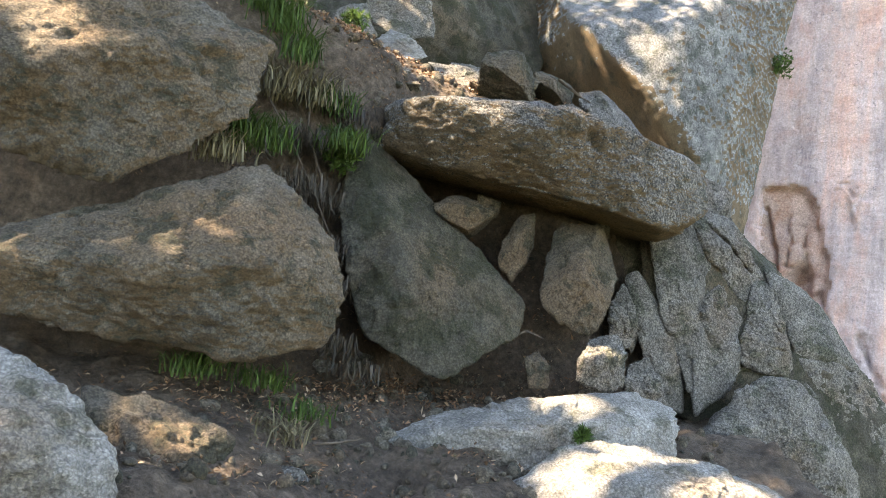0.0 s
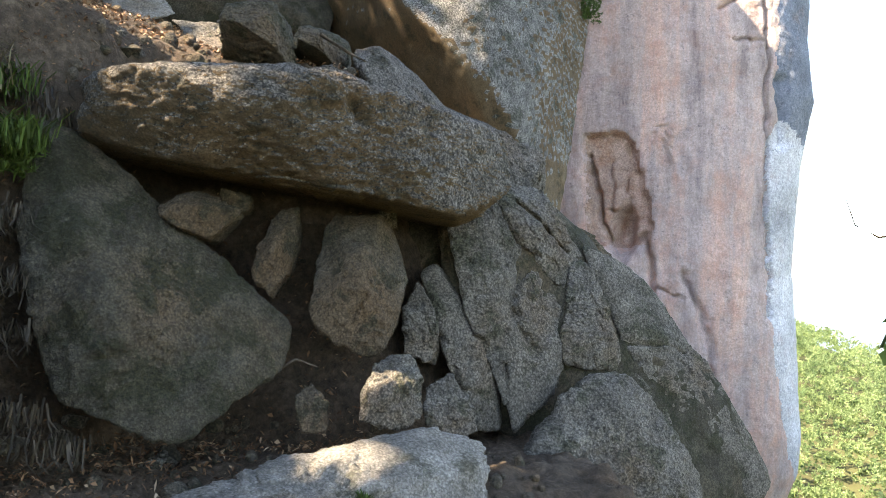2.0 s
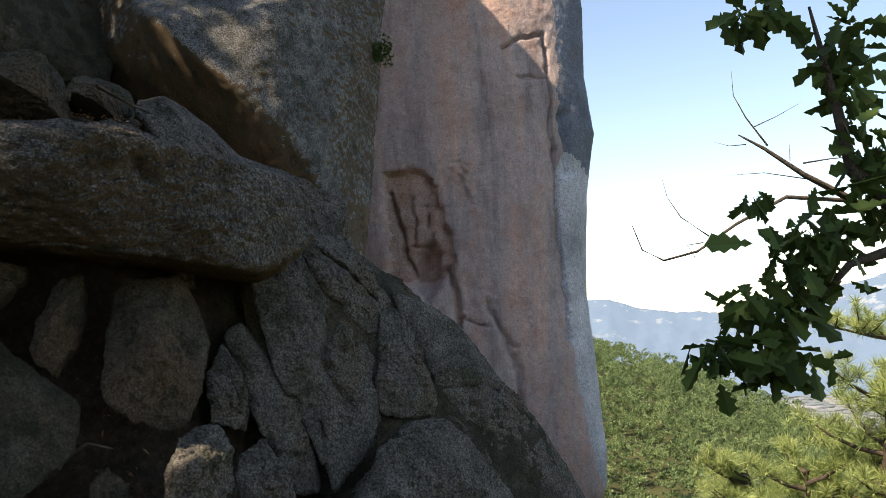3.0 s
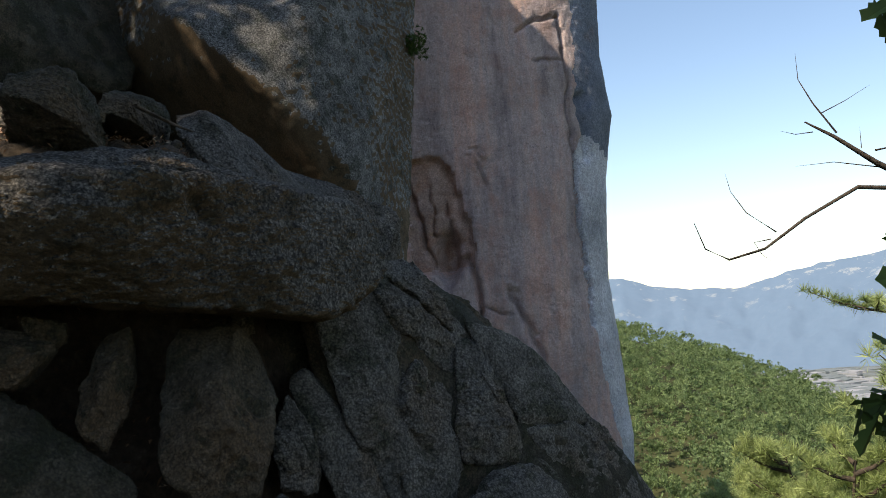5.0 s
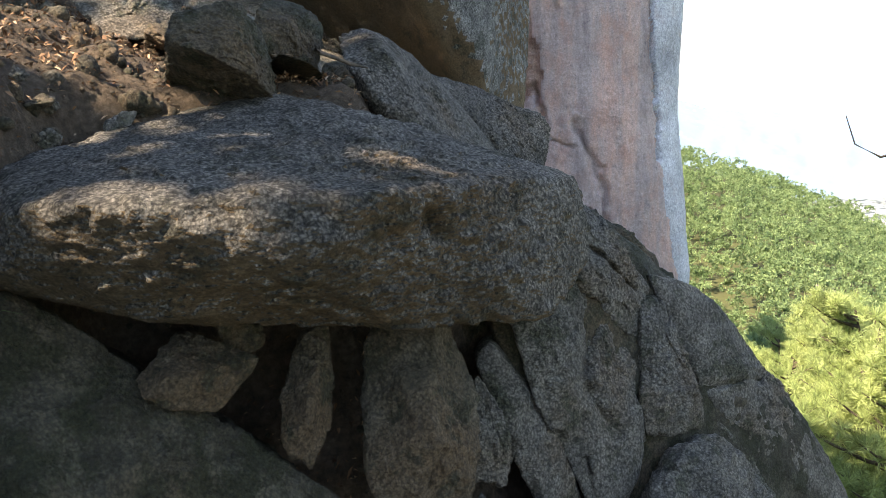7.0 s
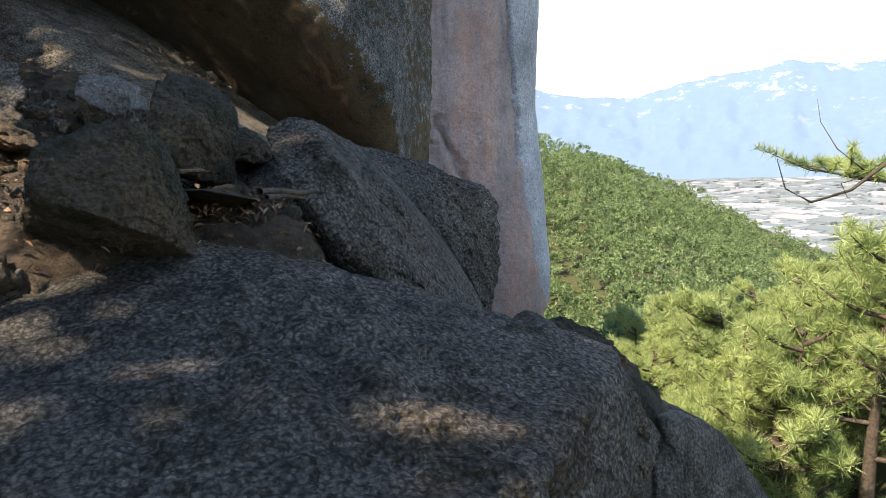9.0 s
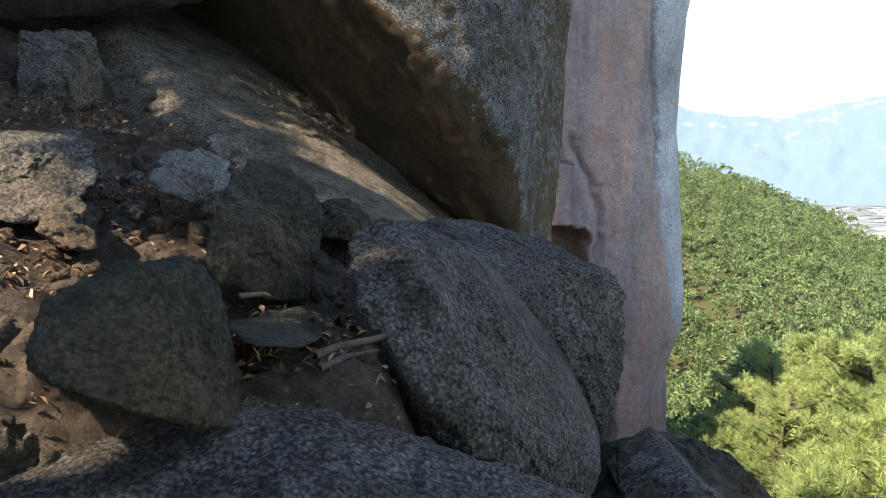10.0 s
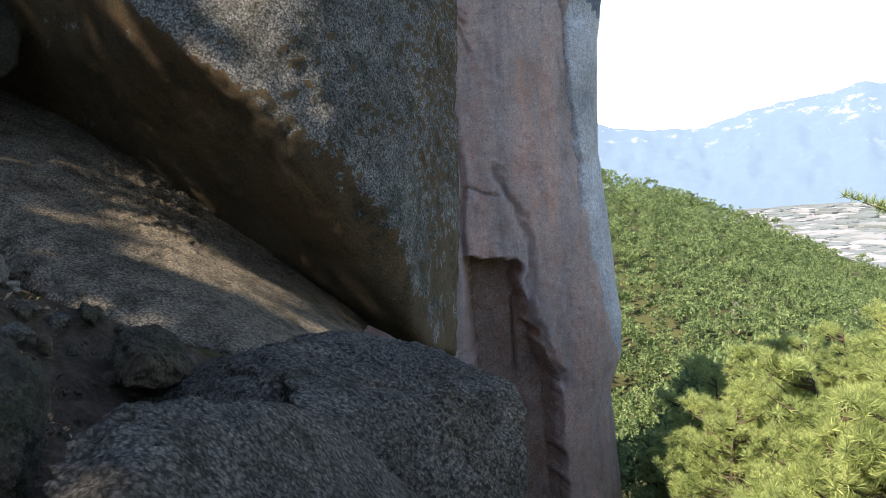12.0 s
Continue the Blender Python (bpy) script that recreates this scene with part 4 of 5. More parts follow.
M_HILL = leaf_material("hill_foliage", (0.235, 0.305, 0.13), (0.07, 0.115, 0.045), 0.33, 0.35)
M_PINE = leaf_material("pine_needles", (0.42, 0.475, 0.19), (0.19, 0.26, 0.09), 0.6, 0.4)
M_OAK = leaf_material("oak_leaves", (0.08, 0.12, 0.025), (0.045, 0.075, 0.018), 2.0, 0.3)
m, nt, b = shader("bark", 0.95)
co = nt.nodes.new("ShaderNodeTexCoord").outputs["Object"]
n1 = noise_tex(nt, co, 14, 6, 0.7)
nt.links.new(ramp(nt, n1, [(0.3, (0.035, 0.027, 0.02)), (0.7, (0.12, 0.09, 0.065))]), b.inputs["Base Color"])
bump(nt, b, [(n1, 1.0, 0.03)])
M_BARK = m


def tufts(centres, radius, count, length, width, rng, up=0.3):
    """Triangles of length and width spread round each centre, pointing outwards."""
    n = len(centres)
    d = rng.normal(size=(n, count, 3))
    d[..., 2] += up
    d /= np.linalg.norm(d, axis=-1, keepdims=True)
    side = np.cross(d, rng.normal(size=(n, count, 3)))
    side /= np.linalg.norm(side, axis=-1, keepdims=True)
    base = centres[:, None] + d * radius * rng.random((n, count, 1))
    ln = length * (0.6 + 0.8 * rng.random((n, count, 1)))
    v = np.stack([base - side * width, base + side * width, base + d * ln], 2).reshape(-1, 3)
    return v, np.arange(len(v)).reshape(-1, 3)


def tube(points, radii_, sides=6):
    """A tapering tube along points."""
    v, f = [], []
    pts = [Vector(p) for p in points]
    for k, p in enumerate(pts):
        t = (pts[min(k + 1, len(pts) - 1)] - pts[max(k - 1, 0)]).normalized()
        a = t.orthogonal().normalized()
        b2 = t.cross(a)
        for s in range(sides):
            w = 2 * math.pi * s / sides
            v.append(p + (a * math.cos(w) + b2 * math.sin(w)) * radii_[k])
    for k in range(len(pts) - 1):
        for s in range(sides):
            f.append([k * sides + s, k * sides + (s + 1) % sides, (k + 1) * sides + (s + 1) % sides, (k + 1) * sides + s])
    return [tuple(x) for x in v], f


def join(pieces):
    v, f = [], []
    for pv, pf in pieces:
        k = len(v)
        v += list(pv)
        f += [[i + k for i in q] for q in pf]
    return v, f


def hill_forest():
    rng = np.random.default_rng(11)
    n = 3600
    r = np.sqrt(rng.random(n) * (275 ** 2 - 48 ** 2) + 48 ** 2)
    t = np.radians(29 + 34 * rng.random(n))
    x, y = r * np.sin(t), r * np.cos(t)
    z = far_height(x, y)
    size = 1.2 + 1.6 * rng.random(n) ** 2
    lobes = 9
    d = rng.normal(size=(n, lobes, 3))
    d[..., 2] = np.abs(d[..., 2])
    d /= np.linalg.norm(d, axis=-1, keepdims=True)
    c = np.stack([x, y, z + 1.0 + 1.2 * size], -1)[:, None] + d * (0.9, 0.9, 0.75) * size[:, None, None]
    v, f = tufts(c.reshape(-1, 3), 0.42, 18, 0.38, 0.12, rng, 0.6)
    return mesh_object("hill_forest", v, f, M_HILL, flat=True)


tagged(hill_forest(), "dense sunlit green forest covering the hillside", "forest", kind="stuff")


def pine_parts(seed, height):
    """Trunk and limbs, and needle crown, of a spreading pine."""
    rng = np.random.default_rng(seed)
    lean = rng.normal(size=2) * 0.06
    trunk_pts = [(lean[0] * height * k * k, lean[1] * height * k * k, height * k) for k in np.linspace(-0.15, 1, 7)]
    wood = [tube(trunk_pts, [0.15 * (1.08 - k) for k in np.linspace(0, 1, 7)], 8)]
    centres = []
    for k in range(26):
        h = 0.35 + 0.65 * (k + rng.random()) / 26
        ang, reach_ = rng.random() * 6.283, height * (0.46 - 0.34 * h) * (0.7 + 0.6 * rng.random())
        p0 = np.array((lean[0] * height * h * h, lean[1] * height * h * h, height * h))
        out = np.array((math.cos(ang), math.sin(ang), 0.25 + 0.3 * h))
        line = [p0 + out * reach_ * q + np.array((0, 0, -0.10 * reach_ * q * (1 - q) * 4)) for q in (0, 0.35, 0.7, 1)]
        wood.append(tube(line, [0.045, 0.035, 0.022, 0.008], 5))
        for q in np.linspace(0.35, 1.05, 13):
            centres.append(p0 + out * reach_ * q + rng.normal(size=3) * (0.22, 0.22, 0.13) * reach_ * 0.55)
    v, f = tufts(np.array(centres), 0.10, 56, 0.15, 0.007, rng, 0.8)
    wv, wf = join(wood)
    return wv, wf, v, f


def pine(seed, height):
    root = new("pine_tree")
    wv, wf, v, f = pine_parts(seed, height)
    mesh_object("trunk", wv, wf, M_BARK, root)
    mesh_object("crown", v, f, M_PINE, root, True)
    return tagged(root, "spreading green pine on the steep slope below", "tree", "pines below the crag")


rng = np.random.default_rng(5)
kinds = [pine(21, 5.0), pine(22, 5.6), pine(23, 4.4), pine(24, 5.0)]
spots = []
for k in range(300):
    r, t = 19 + 48 * rng.random() ** 0.8, 33 + 31 * rng.random() ** 0.8
    if r < 40 and t < 34.5 + 10 / r * 3:
        continue
    spots.append((r, t))
for k, (r, t) in enumerate(spots):
    x, y = r * math.sin(radians(t)), r * math.cos(radians(t))
    z = float(far_height(np.array(x), np.array(y)))
    pm = pose(x, y, z, 0, 0, 360 * rng.random()) @ Matrix.Scale(0.8 + 0.45 * rng.random(), 4)
    if k < 4:
        kinds[k].matrix_world = pm
    else:
        copy = copy_thing(kinds[k % 4], pm)
        copy.scale = (pm.to_scale()[0],) * 3


# ---- bare rocks among the hillside trees ----
for az_, r_, s_ in ((40.5, 128, 1.0), (41.3, 130, 0.7), (47.0, 140, 0.7)):
    bx, by = r_ * math.sin(radians(az_)), r_ * math.cos(radians(az_))
    bz = float(far_height(np.array(bx), np.array(by))) + 2.5
    rock("rock_outcrop", [(bx - 2.2 * s_, by, bz), (bx + 2.4 * s_, by, bz - 1.5), (bx - 1.2 * s_, by, bz + 2.8 * s_), (bx + 0.6 * s_, by + 1, bz + 1.6 * s_), (bx, by + 3, bz), (bx - 2 * s_, by + 2, bz - 4), (bx + 2 * s_, by + 2, bz - 5), (bx, by - 1.5 * s_, bz - 1)],
         M_PALE, "pale bare rock outcrop among the hillside trees", 4, 30, category="rock")


# ---- unseen oaks added up the slope, whose crowns dapple the rocks ----
OAK_LEAF = [(0, 0), (0.10, 0.16), (0.06, 0.24), (0.20, 0.36), (0.13, 0.45), (0.27, 0.60), (0.18, 0.70), (0.24, 0.84), (0.10, 0.92), (0, 1.0)]


def oak_leaves(centres, size, rng, down=None, outline=OAK_LEAF):
    """Lobed leaves, slightly folded along the midrib."""
    out_v, out_f = [], []
    right = np.array(outline)
    for c in centres:
        d = rng.normal(size=3)
        if down is not None:
            d = d * 0.6 + down
        d /= np.linalg.norm(d)
        s = np.cross(d, rng.normal(size=3))
        s /= np.linalg.norm(s)
        n = np.cross(d, s)
        q = size * (0.65 + 0.7 * rng.random())
        k = len(out_v)
        m = len(right)
        for sign in (1, -1):
            out_v += [tuple(c + q * (d * b + s * sign * a + n * 0.35 * a)) for a, b in right]
        out_f.append(list(range(k, k + m)))
        out_f.append(list(range(k + 2 * m - 1, k + m - 1, -1)))
    return out_v, out_f


SUN_GAPS = [  # spots to be sunlit, leaves left out on the sun's way: place, radius
    ((-0.19, 4.14, 2.5), 0.13), ((0.1, 4.1, 2.42), 0.05), ((0.24, 4.05, 2.43), 0.035), ((0.6, 4.03, 2.58), 0.055),
    ((2.04, 5.2, 1.69), 0.03), ((1.81, 8.15, 4.08), 0.10), ((1.98, 8.15, 3.9), 0.12), ((2.15, 8.15, 3.69), 0.10), ((1.3, 8.6, 3.32), 0.06),
    ((1.45, 8.4, 3.18), 0.11), ((1.58, 8.2, 3.04), 0.13), ((1.68, 8.1, 2.94), 0.07), ((0.3, 6.1, 3.06), 0.12), ((0.07, 6, 3.22), 0.09),
    ((0.66, 4, 1.11), 0.14), ((-1.66, 3.1, 2.42), 0.14), ((-1.47, 3.3, 1.81), 0.05), ((1.07, 3.4, 0.95), 0.24),
    ((0.7, 3.3, 0.92), 0.2), ((0.09, 4.6, 2.77), 0.03), ((0.12, 4.5, 2.74), 0.04), ((0.78, 4.4, 2.45), 0.04), ((2.15, 6.7, 2.79), 0.07),
    ((-0.14, 5.6, 3.21), 0.2), ((-0.51, 5.3, 3.06), 0.14), ((-0.61, 5, 2.83), 0.12), ((-0.37, 5.8, 3.32), 0.14), ((0.05, 5.4, 3.07), 0.10), ((-0.06, 5, 2.77), 0.07), ((-0.37, 5.8, 3.23), 0.2), ((-1.43, 3.2, 1.08), 0.06), ((-1.05, 2.1, 1.01), 0.08),
    ((0.77, 4.45, 1.63), 0.03), ((0.66, 5.6, 2.97), 0.06), ((0.75, 7.6, 3.1), 0.05),
    ((-0.23, 6.07, 3.19), 0.1), ((0.07, 6.44, 3.19), 0.12), ((-0.41, 5.95, 3.22), 0.1), ((-0.07, 5.14, 2.77), 0.07), ((0.15, 5.15, 2.72), 0.06), ((-0.34, 4.97, 2.82), 0.06), ((-0.09, 5.45, 2.98), 0.08), ((-0.53, 5.59, 3.18), 0.1), ((0.27, 6.06, 3.07), 0.09), ((0.06, 6.44, 3.19), 0.08), ((0.17, 6.4, 3.16), 0.07), ((1.7, 8.12, 4.05), 0.08), ((1.83, 8.1, 3.84), 0.1), ((1.98, 8.12, 3.73), 0.1), ((2.08, 8.15, 3.61), 0.07),
]


def shade_crown(seed, centre, spread, count):
    """Leaves of one crown round a centre, opened where the sun comes through."""
    rng = np.random.default_rng(seed)
    sd = np.array(SUN_DIR)
    a = np.cross(sd, (0, 0, 1))
    a /= np.linalg.norm(a)
    b2 = np.cross(a, sd)
    c = np.array(centre) + rng.uniform(-1, 1, (count, 1)) * a * spread + rng.uniform(-1, 1, (count, 1)) * b2 * spread + rng.normal(size=(count, 1)) * sd * 0.7
    keep = np.ones(count, bool)
    for place, radius in SUN_GAPS:
        off = c - np.array(place)
        off = off - (off @ sd)[:, None] * sd
        keep &= np.linalg.norm(off + 0.0, axis=1) > radius + 0.09
    return c[keep], rng


def open_to_sun(p):
    """Whether a place lies on the way of the sun to one of the gaps."""
    sd = np.array(SUN_DIR)
    for place, radius in SUN_GAPS:
        off = p - np.array(place)
        if np.linalg.norm(off - (off @ sd) * sd) < radius + 0.06:
            return True
    return False


def shade_oak(seed, centre, spread, count, foot):
    root = new("shade_oak_tree")
    root.location = foot
    c, rng = shade_crown(seed, centre, spread, count)
    base = np.array(foot)
    v, f = oak_leaves(c - base, 0.20, rng, outline=[(0, 0), (0.22, 0.3), (0.30, 0.6), (0.2, 0.86), (0, 1.0)])
    crown = mesh_object("crown", v, f, M_OAK, root, True)
    top = np.array(centre) - base
    wood = [tube([(0, 0, -0.3), top * (0.1, 0.1, 0.4), top * (0.5, 0.5, 0.75), top], [0.2, 0.17, 0.13, 0.05], 8)]
    for k in range(20):
        e = c[int(rng.integers(len(c)))] - base
        s = top * (0.4 + 0.5 * rng.random())
        if any(open_to_sun(base + s + (e - s) * q + (0, 0, 0.8 * q * (1 - q))) for q in (0.1, 0.25, 0.4, 0.55, 0.7, 0.85, 1.0)):
            continue
        wood.append(tube([s, (s + e) / 2 + (0, 0, 0.2), e], [0.06, 0.04, 0.01], 5))
    wv, wf = join(wood)
    mesh_object("trunk", wv, wf, M_BARK, root)
    return tagged(root, "tall unseen oak up the slope, its dense leafy crown added for shade", "tree", "oaks above the rocks")


SHADE = 8.5 * np.array(SUN_DIR)
for seed, target, foot in ((31, (0.0, 4.6, 2.4), (-7.5, 3.6, 4.2)), (32, (1.6, 7.6, 3.4), (-6.0, 9.4, 5.0)), (33, (1.6, 4.0, 1.6), (-6.0, -0.5, 1.0)), (34, (-0.6, 7.8, 3.6), (-8.0, 8.0, 5.4)), (35, (-1.2, 2.2, 1.0), (-8.2, 1.0, 3.0)), (36, (0.9, 4.9, 2.7), (-9.0, 5.2, 5.0))):
    shade_oak(seed, tuple(np.array(target) + SHADE), 2.3, 3600, foot)

# ---- near oak branch and dead pine branch beside the path ----
branch = new("oak_branch")
rng = np.random.default_rng(8)
for line, rad_ in (([(3.46, 3.2, 2.06), (3.27, 3.35, 2.35), (3.27, 3.4, 2.63), (3.23, 3.45, 3.04)], [0.035, 0.03, 0.022, 0.006]),
                   ([(3.46, 3.2, 2.06), (3.16, 3.3, 1.98), (2.97, 3.35, 1.8), (2.78, 3.4, 1.65), (3.03, 3.4, 1.51)], [0.03, 0.016, 0.01, 0.006, 0.003])):
    bv, bf = tube(line, rad_, 6)
    mesh_object("limb", bv, bf, M_BARK, branch)
for centre, spread, count in (((3.01, 3.3, 2.05), (0.16, 0.12, 0.09), 46), ((2.89, 3.35, 1.85), (0.13, 0.1, 0.09), 40), ((2.66, 3.4, 1.68), (0.10, 0.08, 0.06), 34), ((2.89, 3.4, 1.64), (0.10, 0.08, 0.05), 26),
                              ((3.32, 3.4, 2.79), (0.07, 0.08, 0.17), 36), ((3, 3.45, 3), (0.16, 0.08, 0.035), 20), ((2.92, 3.5, 2.27), (0.05, 0.04, 0.015), 5), ((3.38, 3.3, 2.34), (0.14, 0.1, 0.2), 50)):
    c = np.array(centre) + rng.normal(size=(int(count * 1.7), 3)) * spread * 0.62
    bv, bf = oak_leaves(c, 0.125, rng, np.array((0, 0, -0.5)))
    mesh_object("leaf_spray", bv, bf, M_OAK, branch, True)
tagged(branch, "dark oak branch with lobed leaves hanging beside the path", "branch")

dead = new("dead_branch")
Y8 = 7.5
for line, r0 in (([(7.47, 6.9, 2.54), (7.31, 7.1, 2.81), (6.83, 7.2, 3.07), (6.48, 7.3, 3.33), (6.27, 7.4, 3.48)], 0.045),
                 ([(7.42, 7.2, 2.82), (6.69, 7.3, 2.87), (6.16, 7.4, 2.63), (5.77, 7.5, 2.39), (5.46, 7.6, 2.32), (5.3, 7.7, 2.43), (5.21, 7.7, 2.66)], 0.022),
                 ([(5.91, 7.5, 2.53), (5.61, 7.5, 2.71), (5.55, 7.6, 2.91), (5.51, 7.6, 3.08)], 0.007),
                 ([(5.84, 7.5, 2.47), (5.66, 7.5, 2.45), (5.73, 7.5, 2.34), (5.82, 7.5, 2.28)], 0.006),
                 ([(6.52, 7.3, 3.36), (6.29, 7.3, 3.62), (6.25, 7.4, 3.86), (6.25, 7.4, 4.1)], 0.010),
                 ([(6.38, 7.3, 3.54), (6.66, 7.3, 3.65), (6.98, 7.3, 3.8)], 0.006),
                 ([(6.35, 7.4, 3.39), (6.15, 7.4, 3.37), (5.99, 7.4, 3.4)], 0.005),
                 ([(6.95, 7.2, 3.02), (6.45, 7.3, 3.1), (6.02, 7.3, 3.07)], 0.006),
                 ([(6.84, 7.2, 3.18), (7.19, 7.2, 3.23), (7.77, 7.2, 3.28)], 0.009),
                 ([(6.68, 7.2, 3.2), (6.69, 7.2, 3.39)], 0.005)):
    bv, bf = tube(line, [r0 * (1 - 0.85 * k / (len(line) - 1)) for k in range(len(line))], 6)
    mesh_object("twig", bv, bf, M_BARK, dead)
tagged(dead, "bare dead branch with thin curved twigs", "branch")

# ---- loose ground cover ----
m, nt, b = shader("dry_leaves", 0.85)
geo = nt.nodes.new("ShaderNodeNewGeometry")
c = ramp(nt, geo.outputs["Random Per Island"], [(0.0, (0.05, 0.03, 0.018)), (0.45, (0.16, 0.085, 0.045)), (0.75, (0.27, 0.15, 0.08)), (1.0, (0.36, 0.26, 0.17))])
nt.links.new(c, b.inputs["Base Color"])
M_LITTER = m
M_GRASS = leaf_material("grass", (0.062, 0.10, 0.02), (0.03, 0.055, 0.01), 6.0, 0.3)
M_STRAW = leaf_material("dry_grass", (0.17, 0.14, 0.075), (0.09, 0.075, 0.04), 6.0, 0.2)


def dirt_z(x, y):
    v = np.stack([x, y, 0 * x], -1)
    return ground_height(x, y) + roughness(v)


def scattered_leaves(n, boxes, seed):
    rng = np.random.default_rng(seed)
    v, f = [], []
    for x0, x1, y0, y1, share in boxes:
        k = int(n * share)
        x, y = rng.uniform(x0, x1, k), rng.uniform(y0, y1, k)
        keep = vnoise(np.stack([x, y, 0 * x], -1) * 2.6 + 8) > rng.uniform(-0.9, 0.5, k)
        x, y = x[keep], y[keep]
        z = dirt_z(x, y) + 0.012 + 0.02 * rng.random(len(x))
        for q in zip(x, y, z):
            a, tilt, s = rng.random() * 6.28, rng.normal() * 0.5, 0.005 + 0.012 * rng.random() ** 1.5
            d = np.array((math.cos(a), math.sin(a), tilt))
            w = np.array((-math.sin(a), math.cos(a), rng.normal() * 0.5)) * (0.25 + 0.3 * rng.random())
            i = len(v)
            up = np.array((0, 0, 0.35 * s))
            v += [tuple(q - d * s), tuple(q + w * s + up), tuple(q + d * s), tuple(q - w * s + up * 0.6)]
            f += [[i, i + 1, i + 2], [i, i + 2, i + 3]]
    return v, f


v, f = scattered_leaves(34000, [(-1.6, 0.8, 4.6, 8.0, 0.68), (-0.7, 1.2, 3.6, 4.7, 0.2), (-1.6, 0.3, 2.6, 4.4, 0.12)], 4)
tagged(mesh_object("leaf_litter", v, f, M_LITTER, flat=True), "dry reddish-brown fallen leaves on the earth", "leaf litter", kind="stuff")


def pebbles(n, boxes, seed):
    rng = np.random.default_rng(seed)
    d, fc = sphere(2)
    v, f = [], []
    for x0, x1, y0, y1, share in boxes:
        for _ in range(int(n * share)):
            x, y = rng.uniform(x0, x1), rng.uniform(y0, y1)
            s = 0.008 + 0.035 * rng.random() ** 4
            z = float(dirt_z(np.array([x]), np.array([y]))[0])
            p = d * (1 + 0.25 * vnoise(d * 1.6 + rng.random() * 50))[:, None] * s * rng.uniform(0.6, 1.2, 3) + (x, y, z + 0.2 * s)
            f += (fc + len(v)).tolist()
            v += p.tolist()
    return v, f


v, f = pebbles(2000, [(-1.4, 1.2, 4.7, 7.8, 0.65), (-0.9, 1.5, 3.4, 4.8, 0.3), (-1.3, 0.6, 2.2, 3.6, 0.2)], 6)
tagged(mesh_object("gravel", v, f, M_BROWN), "small brown gravel strewn over the earth", "gravel", kind="stuff")


def loose_stone(x, y, size, material, seed):
    """An angular stone half bedded in the earth."""
    rng = np.random.default_rng(seed)
    d = rng.normal(size=(11, 3))
    d /= np.linalg.norm(d, axis=1)[:, None]
    z = float(dirt_z(np.array([x]), np.array([y]))[0])
    pts = d * size * 0.5 * rng.uniform(0.7, 1.15, (11, 1)) * (1.15, 1.0, 0.8) + (x, y, z + 0.16 * size)
    tone = {M_BROWN: "brown", M_PALE: "pale", M_GREY: "grey", M_DARK: "dark"}[material]
    rock("stone", pts, material, "small angular %s stone bedded in the earth" % tone, 4, 90, 0.03, 0.006, category="stone", group="loose stones on the slope", seed=seed * 1.7)


for k, (x, y, size, material) in enumerate((
    (-0.34, 4.98, 0.117, M_BROWN),
    (-0.09, 5.14, 0.112, M_PALE),
    (0.07, 5.16, 0.092, M_BROWN),
    (-0.12, 5.12, 0.111, M_GREY),
    (0.15, 5.15, 0.061, M_PALE),
    (-0.3, 4.98, 0.087, M_BROWN),
    (-0.01, 5.12, 0.061, M_PALE),
    (-0.22, 5.07, 0.044, M_BROWN),
    (-0.39, 5.02, 0.079, M_GREY),
    (-0.03, 5.17, 0.139, M_BROWN),
    (-0.1, 5.13, 0.092, M_PALE),
    (-0.32, 4.95, 0.087, M_GREY),
    (-0.3, 5.03, 0.09, M_GREY),
    (0.11, 6.23, 0.123, M_BROWN),
    (0.18, 6.52, 0.09, M_GREY),
    (0.07, 5.66, 0.068, M_BROWN),
    (0.02, 5.18, 0.063, M_GREY),
    (0.06, 5.15, 0.098, M_BROWN),
    (0.25, 6.27, 0.094, M_GREY),
    (0.09, 6.27, 0.12, M_BROWN),
    (0.1, 6.7, 0.119, M_GREY),
    (0.38, 6.36, 0.071, M_GREY),
    (0.25, 6.76, 0.091, M_GREY),
    (0.06, 5.84, 0.066, M_BROWN),
    (0.66, 7.36, 0.084, M_PALE),
    (0.71, 7.3, 0.093, M_GREY),
    (0.78, 7.3, 0.103, M_GREY),
    (0.89, 7.31, 0.125, M_DARK),
    (0.68, 6.98, 0.131, M_GREY),
    (-0.07, 4.33, 0.125, M_GREY),
    (-0.56, 4.17, 0.099, M_GREY),
    (-0.42, 4.3, 0.126, M_GREY),
    (-0.66, 3.7, 0.089, M_BROWN),
    (-0.06, 4.55, 0.125, M_GREY),
    (-0.54, 4.19, 0.116, M_PALE),
    (-0.39, 4.38, 0.136, M_GREY),
    (-0.35, 4.25, 0.073, M_GREY),
)):
    loose_stone(x, y, size, material, 300 + k)


